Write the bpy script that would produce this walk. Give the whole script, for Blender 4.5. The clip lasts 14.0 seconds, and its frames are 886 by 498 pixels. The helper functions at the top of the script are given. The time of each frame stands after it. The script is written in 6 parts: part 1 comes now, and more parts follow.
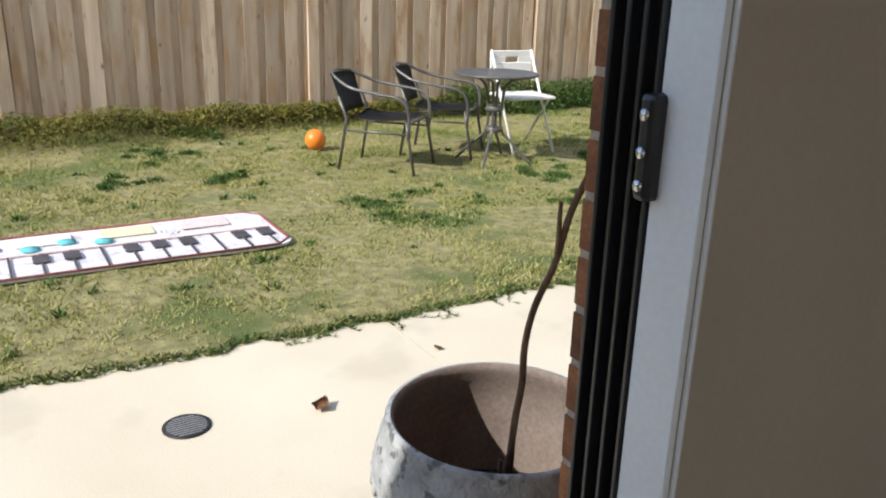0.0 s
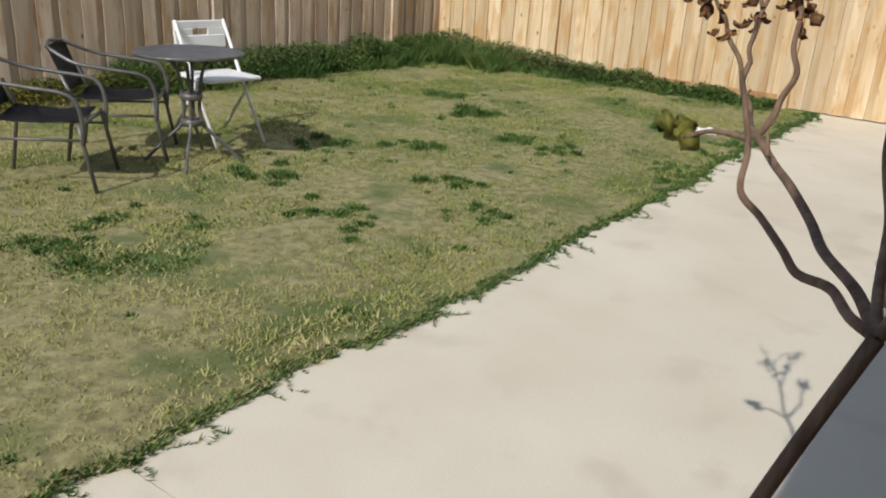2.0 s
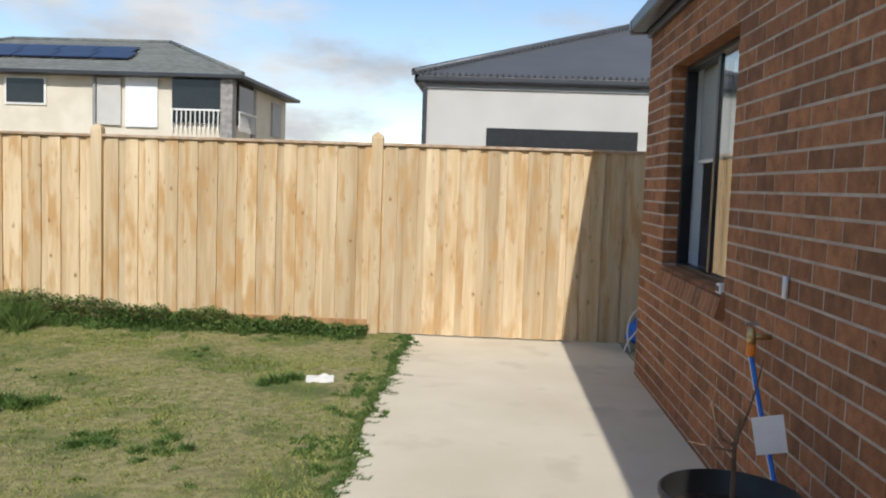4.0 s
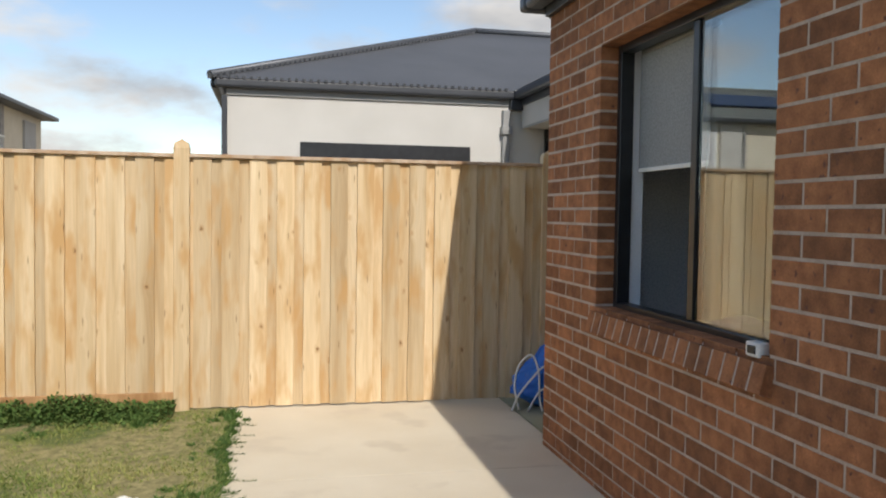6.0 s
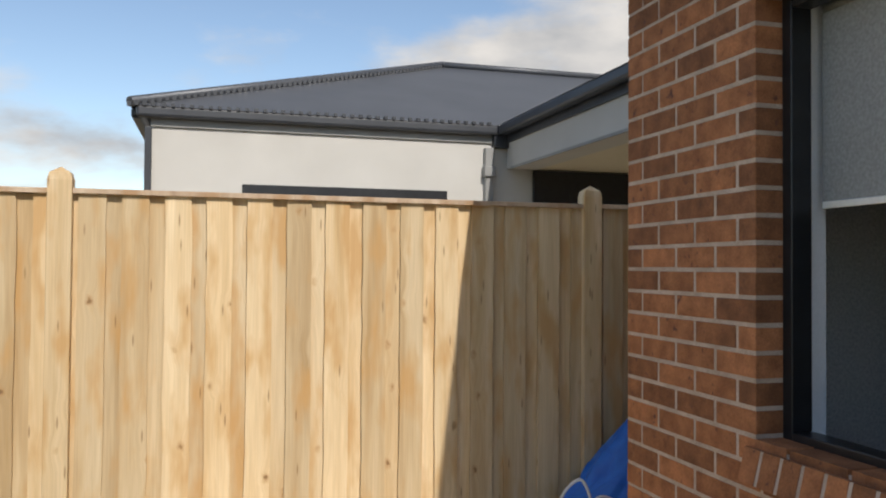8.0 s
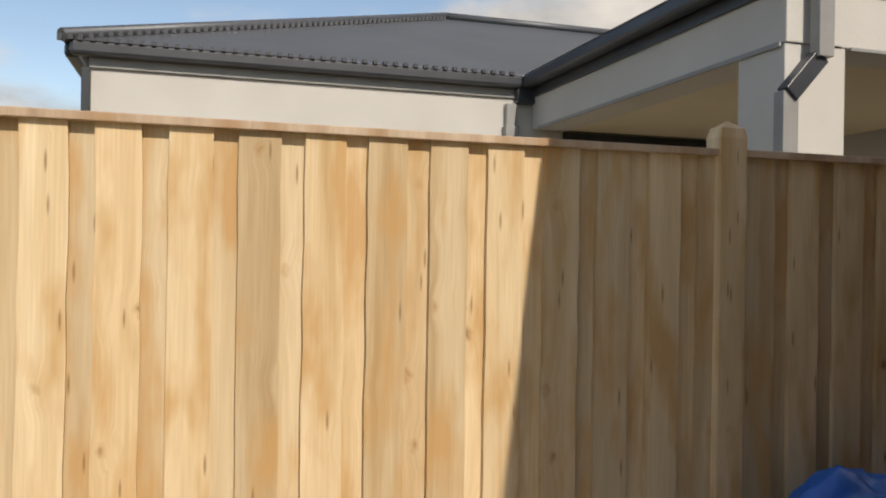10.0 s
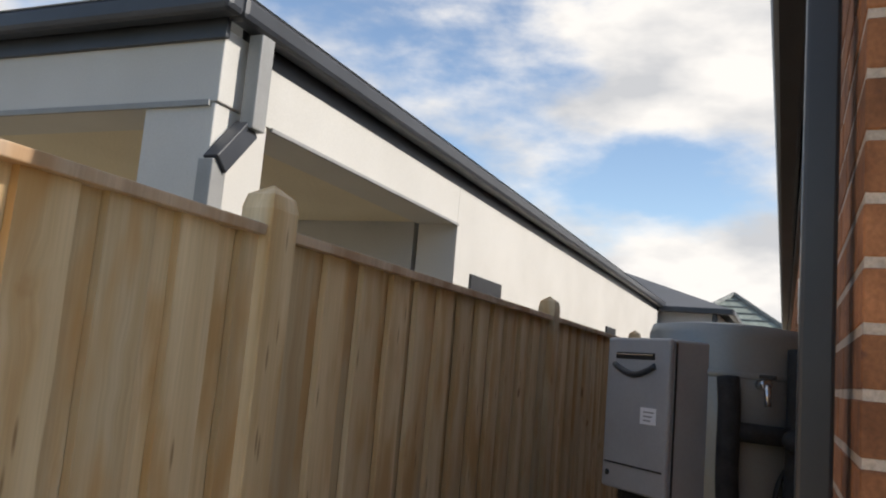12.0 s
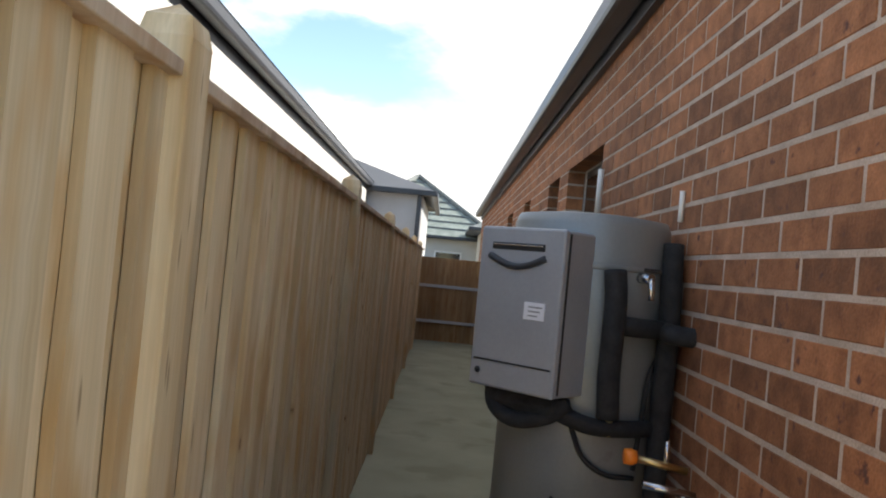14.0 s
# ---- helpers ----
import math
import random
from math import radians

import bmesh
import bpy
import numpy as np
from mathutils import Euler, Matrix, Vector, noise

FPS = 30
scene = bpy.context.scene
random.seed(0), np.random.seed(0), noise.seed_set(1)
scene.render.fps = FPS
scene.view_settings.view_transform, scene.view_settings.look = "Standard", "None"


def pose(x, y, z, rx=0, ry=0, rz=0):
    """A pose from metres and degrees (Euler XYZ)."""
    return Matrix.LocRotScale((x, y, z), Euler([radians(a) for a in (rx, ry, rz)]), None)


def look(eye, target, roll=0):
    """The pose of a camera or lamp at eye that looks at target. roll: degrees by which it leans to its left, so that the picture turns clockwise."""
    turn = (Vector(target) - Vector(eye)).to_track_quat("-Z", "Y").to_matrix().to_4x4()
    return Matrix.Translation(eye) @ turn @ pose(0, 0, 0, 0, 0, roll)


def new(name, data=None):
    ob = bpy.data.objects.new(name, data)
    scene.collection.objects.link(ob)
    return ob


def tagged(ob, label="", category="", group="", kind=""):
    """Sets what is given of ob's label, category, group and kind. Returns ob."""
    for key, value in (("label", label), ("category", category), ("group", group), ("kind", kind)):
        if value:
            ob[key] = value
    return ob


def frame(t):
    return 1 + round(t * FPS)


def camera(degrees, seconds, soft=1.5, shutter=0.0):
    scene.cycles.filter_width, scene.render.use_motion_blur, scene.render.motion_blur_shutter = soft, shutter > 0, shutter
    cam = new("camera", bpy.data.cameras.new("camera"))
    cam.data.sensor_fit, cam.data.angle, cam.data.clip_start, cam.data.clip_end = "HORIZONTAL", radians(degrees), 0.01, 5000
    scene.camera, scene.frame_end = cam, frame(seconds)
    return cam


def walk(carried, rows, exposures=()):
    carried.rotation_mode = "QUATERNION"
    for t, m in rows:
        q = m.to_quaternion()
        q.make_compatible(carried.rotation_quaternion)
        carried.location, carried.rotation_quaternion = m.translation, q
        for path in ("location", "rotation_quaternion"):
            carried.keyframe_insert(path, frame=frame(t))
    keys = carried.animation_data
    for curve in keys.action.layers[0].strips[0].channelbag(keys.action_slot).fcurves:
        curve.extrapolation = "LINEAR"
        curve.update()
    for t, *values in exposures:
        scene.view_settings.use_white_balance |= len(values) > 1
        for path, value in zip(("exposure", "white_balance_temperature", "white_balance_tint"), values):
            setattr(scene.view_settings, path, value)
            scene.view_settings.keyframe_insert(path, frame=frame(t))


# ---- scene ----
cam = camera(57.0, 14.0, soft=2.0)
PATH = [
    (0, (4.089, -2.737, 1.341), (2.45, -1.776, 0.718), 1.7),
    (0.5, (3.742, -2.714, 1.293), (2.232, -1.627, 0.558), 2.4),
    (0.7, (3.613, -2.681, 1.29), (2.157, -1.554, 0.509), 3.6),
    (1, (3.424, -2.636, 1.292), (2.093, -1.373, 0.495), 5.6),
    (1.5, (3.217, -2.607, 1.33), (2.085, -1.186, 0.492), 6.2),
    (2, (3.059, -2.401, 1.393), (1.975, -0.872, 0.695), 3.6),
    (2.5, (2.702, -2.101, 1.412), (1.975, -0.297, 0.945), 5.2),
    (3, (2.464, -1.787, 1.371), (2.052, 0.13, 0.979), -0.3),
    (3.5, (2.292, -1.509, 1.395), (1.975, 0.454, 1.187), 0.5),
    (4, (1.995, -1.279, 1.477), (1.885, 0.712, 1.32), 2.0),
    (6.5, (1.518, 0.94, 1.449), (1.983, 2.884, 1.402), 0.4),
    (7, (1.561, 1.39, 1.483), (2.064, 3.326, 1.49), 0.4),
    (7.5, (1.563, 1.874, 1.496), (2.092, 3.802, 1.544), 0.4),
    (10, (1.851, 4.074, 1.486), (2.425, 5.99, 1.486), 0.9),
    (10.5, (1.783, 4.448, 1.529), (2.494, 6.317, 1.56), 3.2),
    (11, (1.87, 4.844, 1.566), (2.967, 6.511, 1.704), 4.3),
    (11.5, (1.952, 5.212, 1.567), (3.524, 6.428, 1.789), 6.8),
    (11.6, (1.975, 5.254, 1.578), (3.607, 6.386, 1.81), 6.8),
    (12, (2.035, 5.431, 1.576), (3.857, 6.209, 1.846), 4.9),
    (12.5, (2.110, 5.647, 1.585), (4.073, 5.955, 1.809), 3.8),
    (13, (2.125, 5.879, 1.586), (4.123, 5.93, 1.68), 4.7),
    (13.5, (2.185, 6.011, 1.568), (4.185, 6.027, 1.607), 5.7),
    (14, (2.301, 6.099, 1.569), (4.301, 6.107, 1.607), 5.5),
]
walk(cam, [(t, look(eye, target, roll)) for t, eye, target, roll in PATH],
     [(0, 0.55, 6500, 10), (0.7, 0.42, 6500, 10), (1.0, 0.25, 6500, 10), (1.5, 0.12, 6500, 10), (2.5, -0.1, 6400, 10), (4.0, -0.05, 6450, 10), (6.5, 0.0, 6900, 11),
      (7.5, -0.05, 6850, 11), (10.0, -0.1, 7500, 12), (11.0, 0.0, 6950, 11), (11.5, 0.05, 6950, 11), (12.0, 0.3, 6900, 11), (12.5, 0.45, 6900, 11), (13.0, 0.7, 6900, 11), (14.0, 1.05, 6800, 9)])

# ---- world and light ----
CLOUD_SHIFT = (0.9, 0.35, 0.4)
SUN_DIR = Vector((0.115, -1.30, 1.0)).normalized()
world = bpy.data.worlds.new("sky")
scene.world = world
world.use_nodes = True
wn, wl = world.node_tree.nodes, world.node_tree.links
wn.clear()
w_out = wn.new("ShaderNodeOutputWorld")
w_bg = wn.new("ShaderNodeBackground")
w_sky = wn.new("ShaderNodeTexSky")
w_sky.sky_type = "NISHITA"
w_sky.sun_disc = False
w_sky.sun_elevation = math.asin(SUN_DIR.z)
w_sky.sun_rotation = math.atan2(SUN_DIR.x, SUN_DIR.y)
w_sky.altitude = 50
w_sky.air_density = 1.0
w_sky.dust_density = 0.05
w_sky.ozone_density = 2.0
w_tc = wn.new("ShaderNodeTexCoord")
w_map = wn.new("ShaderNodeMapping")
w_map.inputs["Scale"].default_value = (1.0, 1.0, 2.3)
w_map.inputs["Location"].default_value = CLOUD_SHIFT
wl.new(w_tc.outputs["Generated"], w_map.inputs["Vector"])


def sky_noise(scale, detail, rough):
    n = wn.new("ShaderNodeTexNoise")
    n.inputs["Scale"].default_value = scale
    n.inputs["Detail"].default_value = detail
    n.inputs["Roughness"].default_value = rough
    wl.new(w_map.outputs["Vector"], n.inputs["Vector"])
    return n


# broad cloud cover, thicker to the east, with billowed edges
w_cover = sky_noise(2.6, 8.0, 0.55)
w_sep = wn.new("ShaderNodeSeparateXYZ")
wl.new(w_tc.outputs["Generated"], w_sep.inputs["Vector"])
w_east = wn.new("ShaderNodeMath")
w_east.operation = "MULTIPLY_ADD"
w_east.inputs[1].default_value = 0.11
wl.new(w_sep.outputs["X"], w_east.inputs[0])
wl.new(w_cover.outputs["Fac"], w_east.inputs[2])
w_ramp = wn.new("ShaderNodeMapRange")
w_ramp.interpolation_type = "SMOOTHSTEP"
w_ramp.inputs["From Min"].default_value = 0.44
w_ramp.inputs["From Max"].default_value = 0.61
wl.new(w_east.outputs[0], w_ramp.inputs["Value"])
w_shade = sky_noise(5.5, 5.0, 0.5)
w_body = wn.new("ShaderNodeValToRGB")
w_body.color_ramp.elements[0].position = 0.36
w_body.color_ramp.elements[0].color = (0.62, 0.655, 0.71, 1)
w_body.color_ramp.elements[1].position = 0.58
w_body.color_ramp.elements[1].color = (1.0, 1.0, 1.0, 1)
wl.new(w_shade.outputs["Fac"], w_body.inputs["Fac"])
w_bright = wn.new("ShaderNodeVectorMath")
w_bright.operation = "SCALE"
w_bright.inputs["Scale"].default_value = 5.4
wl.new(w_body.outputs["Color"], w_bright.inputs[0])
w_mix = wn.new("ShaderNodeMixRGB")
wl.new(w_ramp.outputs["Result"], w_mix.inputs["Fac"])
wl.new(w_sky.outputs["Color"], w_mix.inputs["Color1"])
wl.new(w_bright.outputs["Vector"], w_mix.inputs["Color2"])
wl.new(w_mix.outputs["Color"], w_bg.inputs["Color"])
w_bg.inputs["Strength"].default_value = 0.15
wl.new(w_bg.outputs["Background"], w_out.inputs["Surface"])

sun_data = bpy.data.lights.new("sun", "SUN")
sun_data.energy = 3.9
sun_data.angle = radians(0.53)
sun_data.color = (1.0, 0.965, 0.91)
sun = new("sun", sun_data)
sun.matrix_world = look(SUN_DIR * 40, (0, 0, 0))

# added fill lamp, out of view, that brightens the room's wall and door reveal
fill_data = bpy.data.lights.new("room_fill_light", "AREA")
fill_data.shape = "RECTANGLE"
fill_data.size, fill_data.size_y = 2.4, 1.9
fill_data.energy = 14.0
fill_data.color = (0.97, 0.98, 1.0)
fill_lamp = new("room_fill_light", fill_data)
fill_lamp.matrix_world = look((7.62, -5.25, 1.2), (3.6, -3.2, 1.2))


# ---- materials ----
def node_mat(name):
    m = bpy.data.materials.new(name)
    m.use_nodes = True
    nt = m.node_tree
    return m, nt, nt.nodes["Principled BSDF"]


def surf(name, c1, c2, scale=8.0, rough=0.8, metal=0.0, bump=0.2, fine=90.0, stretch=(1, 1, 1), rand=0.0, spot=None,
         spot_scale=2.0, spot_at=0.62, detail=5.0, bump_dist=0.004, coat=0.0, grain=None):
    """Two colours mixed by coarse and fine noise, optional stains, per-piece variation and bump."""
    grain = (0.16 if rough > 0.6 else 0.03) if grain is None else grain
    m, nt, bs = node_mat(name)
    N, L = nt.nodes, nt.links
    tc = N.new("ShaderNodeTexCoord")
    oi = N.new("ShaderNodeObjectInfo")
    gi = N.new("ShaderNodeNewGeometry")
    add = N.new("ShaderNodeMath")
    add.operation = "ADD"
    L.new(oi.outputs["Random"], add.inputs[0])
    L.new(gi.outputs["Random Per Island"], add.inputs[1])
    fr = N.new("ShaderNodeMath")
    fr.operation = "FRACT"
    L.new(add.outputs[0], fr.inputs[0])
    off = N.new("ShaderNodeVectorMath")
    off.operation = "SCALE"
    off.inputs[0].default_value = (31.0, 17.0, 23.0)
    L.new(fr.outputs[0], off.inputs["Scale"])
    mp = N.new("ShaderNodeMapping")
    mp.inputs["Scale"].default_value = stretch
    L.new(tc.outputs["Object"], mp.inputs["Vector"])
    vec = mp.outputs["Vector"]
    if rand > 0:
        va = N.new("ShaderNodeVectorMath")
        va.operation = "ADD"
        L.new(vec, va.inputs[0])
        L.new(off.outputs["Vector"], va.inputs[1])
        vec = va.outputs["Vector"]
    n1 = N.new("ShaderNodeTexNoise")
    n1.inputs["Scale"].default_value = scale
    n1.inputs["Detail"].default_value = detail
    L.new(vec, n1.inputs["Vector"])
    n2 = N.new("ShaderNodeTexNoise")
    n2.inputs["Scale"].default_value = fine
    n2.inputs["Detail"].default_value = 3.0
    L.new(vec, n2.inputs["Vector"])
    rp = N.new("ShaderNodeValToRGB")
    rp.color_ramp.elements[0].position = 0.32
    rp.color_ramp.elements[0].color = (*c1, 1)
    rp.color_ramp.elements[1].position = 0.68
    rp.color_ramp.elements[1].color = (*c2, 1)
    L.new(n1.outputs["Fac"], rp.inputs["Fac"])
    col = rp.outputs["Color"]
    f2 = N.new("ShaderNodeMapRange")
    f2.inputs["From Min"].default_value = 0.3
    f2.inputs["From Max"].default_value = 0.7
    f2.inputs["To Min"].default_value = 1 - grain
    f2.inputs["To Max"].default_value = 1 + grain
    L.new(n2.outputs["Fac"], f2.inputs["Value"])
    mul = N.new("ShaderNodeVectorMath")
    mul.operation = "SCALE"
    L.new(col, mul.inputs[0])
    L.new(f2.outputs["Result"], mul.inputs["Scale"])
    col = mul.outputs["Vector"]
    if rand > 0:
        mr = N.new("ShaderNodeMapRange")
        mr.inputs["To Min"].default_value = 1.0 - rand
        mr.inputs["To Max"].default_value = 1.0 + rand
        L.new(fr.outputs[0], mr.inputs["Value"])
        m2 = N.new("ShaderNodeVectorMath")
        m2.operation = "SCALE"
        L.new(col, m2.inputs[0])
        L.new(mr.outputs["Result"], m2.inputs["Scale"])
        col = m2.outputs["Vector"]
    if spot:
        n3 = N.new("ShaderNodeTexNoise")
        n3.inputs["Scale"].default_value = spot_scale
        n3.inputs["Detail"].default_value = 4.0
        L.new(vec, n3.inputs["Vector"])
        r3 = N.new("ShaderNodeMapRange")
        r3.inputs["From Min"].default_value = spot_at
        r3.inputs["From Max"].default_value = spot_at + 0.1
        L.new(n3.outputs["Fac"], r3.inputs["Value"])
        mx = N.new("ShaderNodeMixRGB")
        mx.inputs["Color2"].default_value = (*spot, 1)
        L.new(r3.outputs["Result"], mx.inputs["Fac"])
        L.new(col, mx.inputs["Color1"])
        col = mx.outputs["Color"]
    L.new(col, bs.inputs["Base Color"])
    bs.inputs["Roughness"].default_value = rough
    bs.inputs["Metallic"].default_value = metal
    bs.inputs["Coat Weight"].default_value = coat
    if bump:
        bp = N.new("ShaderNodeBump")
        bp.inputs["Strength"].default_value = bump
        bp.inputs["Distance"].default_value = bump_dist
        sm = N.new("ShaderNodeMath")
        sm.operation = "ADD"
        L.new(n1.outputs["Fac"], sm.inputs[0])
        L.new(n2.outputs["Fac"], sm.inputs[1])
        L.new(sm.outputs[0], bp.inputs["Height"])
        L.new(bp.outputs["Normal"], bs.inputs["Normal"])
    return m


def wood_mat(name, pale, mid, dark, rand=0.22, knots=True, rough=0.75):
    """Sawn softwood: grain running along local z, streaks, knots, board to board variation."""
    m, nt, bs = node_mat(name)
    N, L = nt.nodes, nt.links
    tc = N.new("ShaderNodeTexCoord")
    oi = N.new("ShaderNodeObjectInfo")
    off = N.new("ShaderNodeVectorMath")
    off.operation = "SCALE"
    off.inputs[0].default_value = (13.0, 7.0, 41.0)
    L.new(oi.outputs["Random"], off.inputs["Scale"])
    va = N.new("ShaderNodeVectorMath")
    va.operation = "ADD"
    L.new(tc.outputs["Object"], va.inputs[0])
    L.new(off.outputs["Vector"], va.inputs[1])
    mk = N.new("ShaderNodeMapping")
    mk.inputs["Scale"].default_value = (7.5, 0.0, 5.0)
    L.new(va.outputs["Vector"], mk.inputs["Vector"])
    warp = N.new("ShaderNodeTexNoise")
    warp.inputs["Scale"].default_value = 30.0
    warp.inputs["Detail"].default_value = 3.0
    L.new(va.outputs["Vector"], warp.inputs["Vector"])
    jit = N.new("ShaderNodeVectorMath")
    jit.operation = "MULTIPLY_ADD"
    jit.inputs[1].default_value = (0.26, 0.0, 0.26)
    L.new(warp.outputs["Color"], jit.inputs[0])
    L.new(mk.outputs["Vector"], jit.inputs[2])
    vo = N.new("ShaderNodeTexVoronoi")
    vo.inputs["Scale"].default_value = 1.0
    L.new(jit.outputs["Vector"], vo.inputs["Vector"])
    sep = N.new("ShaderNodeSeparateColor")
    L.new(vo.outputs["Color"], sep.inputs["Color"])
    few = N.new("ShaderNodeMath")
    few.operation = "GREATER_THAN"
    few.inputs[1].default_value = 0.66
    L.new(sep.outputs["Red"], few.inputs[0])
    near = N.new("ShaderNodeMapRange")
    near.interpolation_type = "SMOOTHSTEP"
    near.inputs["From Min"].default_value = 0.0
    near.inputs["From Max"].default_value = 0.55
    near.inputs["To Min"].default_value = 0.02
    near.inputs["To Max"].default_value = 0.0
    L.new(vo.outputs["Distance"], near.inputs["Value"])
    bend_f = N.new("ShaderNodeMath")
    bend_f.operation = "MULTIPLY"
    L.new(near.outputs["Result"], bend_f.inputs[0])
    L.new(few.outputs[0], bend_f.inputs[1])
    bend_v = N.new("ShaderNodeCombineXYZ")
    L.new(bend_f.outputs[0], bend_v.inputs["X"])
    bent = N.new("ShaderNodeVectorMath")
    bent.operation = "ADD"
    L.new(va.outputs["Vector"], bent.inputs[0])
    L.new(bend_v.outputs["Vector"], bent.inputs[1])
    mp = N.new("ShaderNodeMapping")
    mp.inputs["Scale"].default_value = (11.0, 11.0, 0.8)
    L.new(bent.outputs["Vector"], mp.inputs["Vector"])
    g = N.new("ShaderNodeTexNoise")
    g.inputs["Scale"].default_value = 1.0
    g.inputs["Detail"].default_value = 4.0
    g.inputs["Distortion"].default_value = 0.35
    L.new(mp.outputs["Vector"], g.inputs["Vector"])
    mp2 = N.new("ShaderNodeMapping")
    mp2.inputs["Scale"].default_value = (150.0, 150.0, 4.0)
    L.new(bent.outputs["Vector"], mp2.inputs["Vector"])
    g2 = N.new("ShaderNodeTexNoise")
    g2.inputs["Scale"].default_value = 1.0
    g2.inputs["Detail"].default_value = 3.0
    L.new(mp2.outputs["Vector"], g2.inputs["Vector"])
    rp = N.new("ShaderNodeValToRGB")
    e = rp.color_ramp.elements
    e[0].position, e[0].color = 0.24, (*dark, 1)
    e[1].position, e[1].color = 0.70, (*pale, 1)
    k = e.new(0.47)
    k.color = (*mid, 1)
    L.new(g.outputs["Fac"], rp.inputs["Fac"])
    f2 = N.new("ShaderNodeMapRange")
    f2.inputs["From Min"].default_value = 0.3
    f2.inputs["From Max"].default_value = 0.7
    f2.inputs["To Min"].default_value = 0.92
    f2.inputs["To Max"].default_value = 1.07
    L.new(g2.outputs["Fac"], f2.inputs["Value"])
    s1 = N.new("ShaderNodeVectorMath")
    s1.operation = "SCALE"
    L.new(rp.outputs["Color"], s1.inputs[0])
    L.new(f2.outputs["Result"], s1.inputs["Scale"])
    mr = N.new("ShaderNodeMapRange")
    mr.inputs["To Min"].default_value = 1.0 - rand
    mr.inputs["To Max"].default_value = 1.0 + rand * 0.7
    L.new(oi.outputs["Random"], mr.inputs["Value"])
    s2 = N.new("ShaderNodeVectorMath")
    s2.operation = "SCALE"
    L.new(s1.outputs["Vector"], s2.inputs[0])
    L.new(mr.outputs["Result"], s2.inputs["Scale"])
    col = s2.outputs["Vector"]
    mb = N.new("ShaderNodeMapping")
    mb.inputs["Scale"].default_value = (8.0, 8.0, 2.3)
    L.new(va.outputs["Vector"], mb.inputs["Vector"])
    nb_ = N.new("ShaderNodeTexNoise")
    nb_.inputs["Scale"].default_value = 1.0
    nb_.inputs["Detail"].default_value = 3.0
    L.new(mb.outputs["Vector"], nb_.inputs["Vector"])
    rb = N.new("ShaderNodeMapRange")
    rb.inputs["From Min"].default_value = 0.50
    rb.inputs["From Max"].default_value = 0.66
    rb.inputs["To Max"].default_value = 0.72
    L.new(nb_.outputs["Fac"], rb.inputs["Value"])
    mxb = N.new("ShaderNodeMixRGB")
    mxb.inputs["Color2"].default_value = (dark[0] * 1.05, dark[1] * 0.90, dark[2] * 0.66, 1)
    L.new(rb.outputs["Result"], mxb.inputs["Fac"])
    L.new(col, mxb.inputs["Color1"])
    col = mxb.outputs["Color"]
    if knots:
        for lo, hi, tint in ((0.06, 0.17, (dark[0] * 0.85, dark[1] * 0.72, dark[2] * 0.6)), (0.04, 0.10, (dark[0] * 0.32, dark[1] * 0.25, dark[2] * 0.2))):
            rk = N.new("ShaderNodeMapRange")
            rk.inputs["From Min"].default_value = lo
            rk.inputs["From Max"].default_value = hi
            rk.inputs["To Min"].default_value = 0.75
            rk.inputs["To Max"].default_value = 0.0
            L.new(vo.outputs["Distance"], rk.inputs["Value"])
            mx = N.new("ShaderNodeMixRGB")
            mx.inputs["Color2"].default_value = (*tint, 1)
            kf = N.new("ShaderNodeMath")
            kf.operation = "MULTIPLY"
            L.new(rk.outputs["Result"], kf.inputs[0])
            L.new(few.outputs[0], kf.inputs[1])
            L.new(kf.outputs[0], mx.inputs["Fac"])
            L.new(col, mx.inputs["Color1"])
            col = mx.outputs["Color"]
    if knots:
        # short dark checks and splits along the grain
        ms = N.new("ShaderNodeMapping")
        ms.inputs["Scale"].default_value = (30.0, 0.0, 4.0)
        L.new(va.outputs["Vector"], ms.inputs["Vector"])
        vs = N.new("ShaderNodeTexVoronoi")
        vs.inputs["Scale"].default_value = 1.0
        L.new(ms.outputs["Vector"], vs.inputs["Vector"])
        ss = N.new("ShaderNodeSeparateColor")
        L.new(vs.outputs["Color"], ss.inputs["Color"])
        some = N.new("ShaderNodeMath")
        some.operation = "GREATER_THAN"
        some.inputs[1].default_value = 0.93
        L.new(ss.outputs["Green"], some.inputs[0])
        rs = N.new("ShaderNodeMapRange")
        rs.inputs["From Min"].default_value = 0.06
        rs.inputs["From Max"].default_value = 0.16
        rs.inputs["To Min"].default_value = 0.7
        rs.inputs["To Max"].default_value = 0.0
        L.new(vs.outputs["Distance"], rs.inputs["Value"])
        fs = N.new("ShaderNodeMath")
        fs.operation = "MULTIPLY"
        L.new(rs.outputs["Result"], fs.inputs[0])
        L.new(some.outputs[0], fs.inputs[1])
        mc = N.new("ShaderNodeMixRGB")
        mc.inputs["Color2"].default_value = (dark[0] * 0.4, dark[1] * 0.32, dark[2] * 0.25, 1)
        L.new(fs.outputs[0], mc.inputs["Fac"])
        L.new(col, mc.inputs["Color1"])
        col = mc.outputs["Color"]
    L.new(col, bs.inputs["Base Color"])
    bs.inputs["Roughness"].default_value = rough
    bp = N.new("ShaderNodeBump")
    bp.inputs["Strength"].default_value = 0.25
    bp.inputs["Distance"].default_value = 0.002
    L.new(g2.outputs["Fac"], bp.inputs["Height"])
    L.new(bp.outputs["Normal"], bs.inputs["Normal"])
    return m


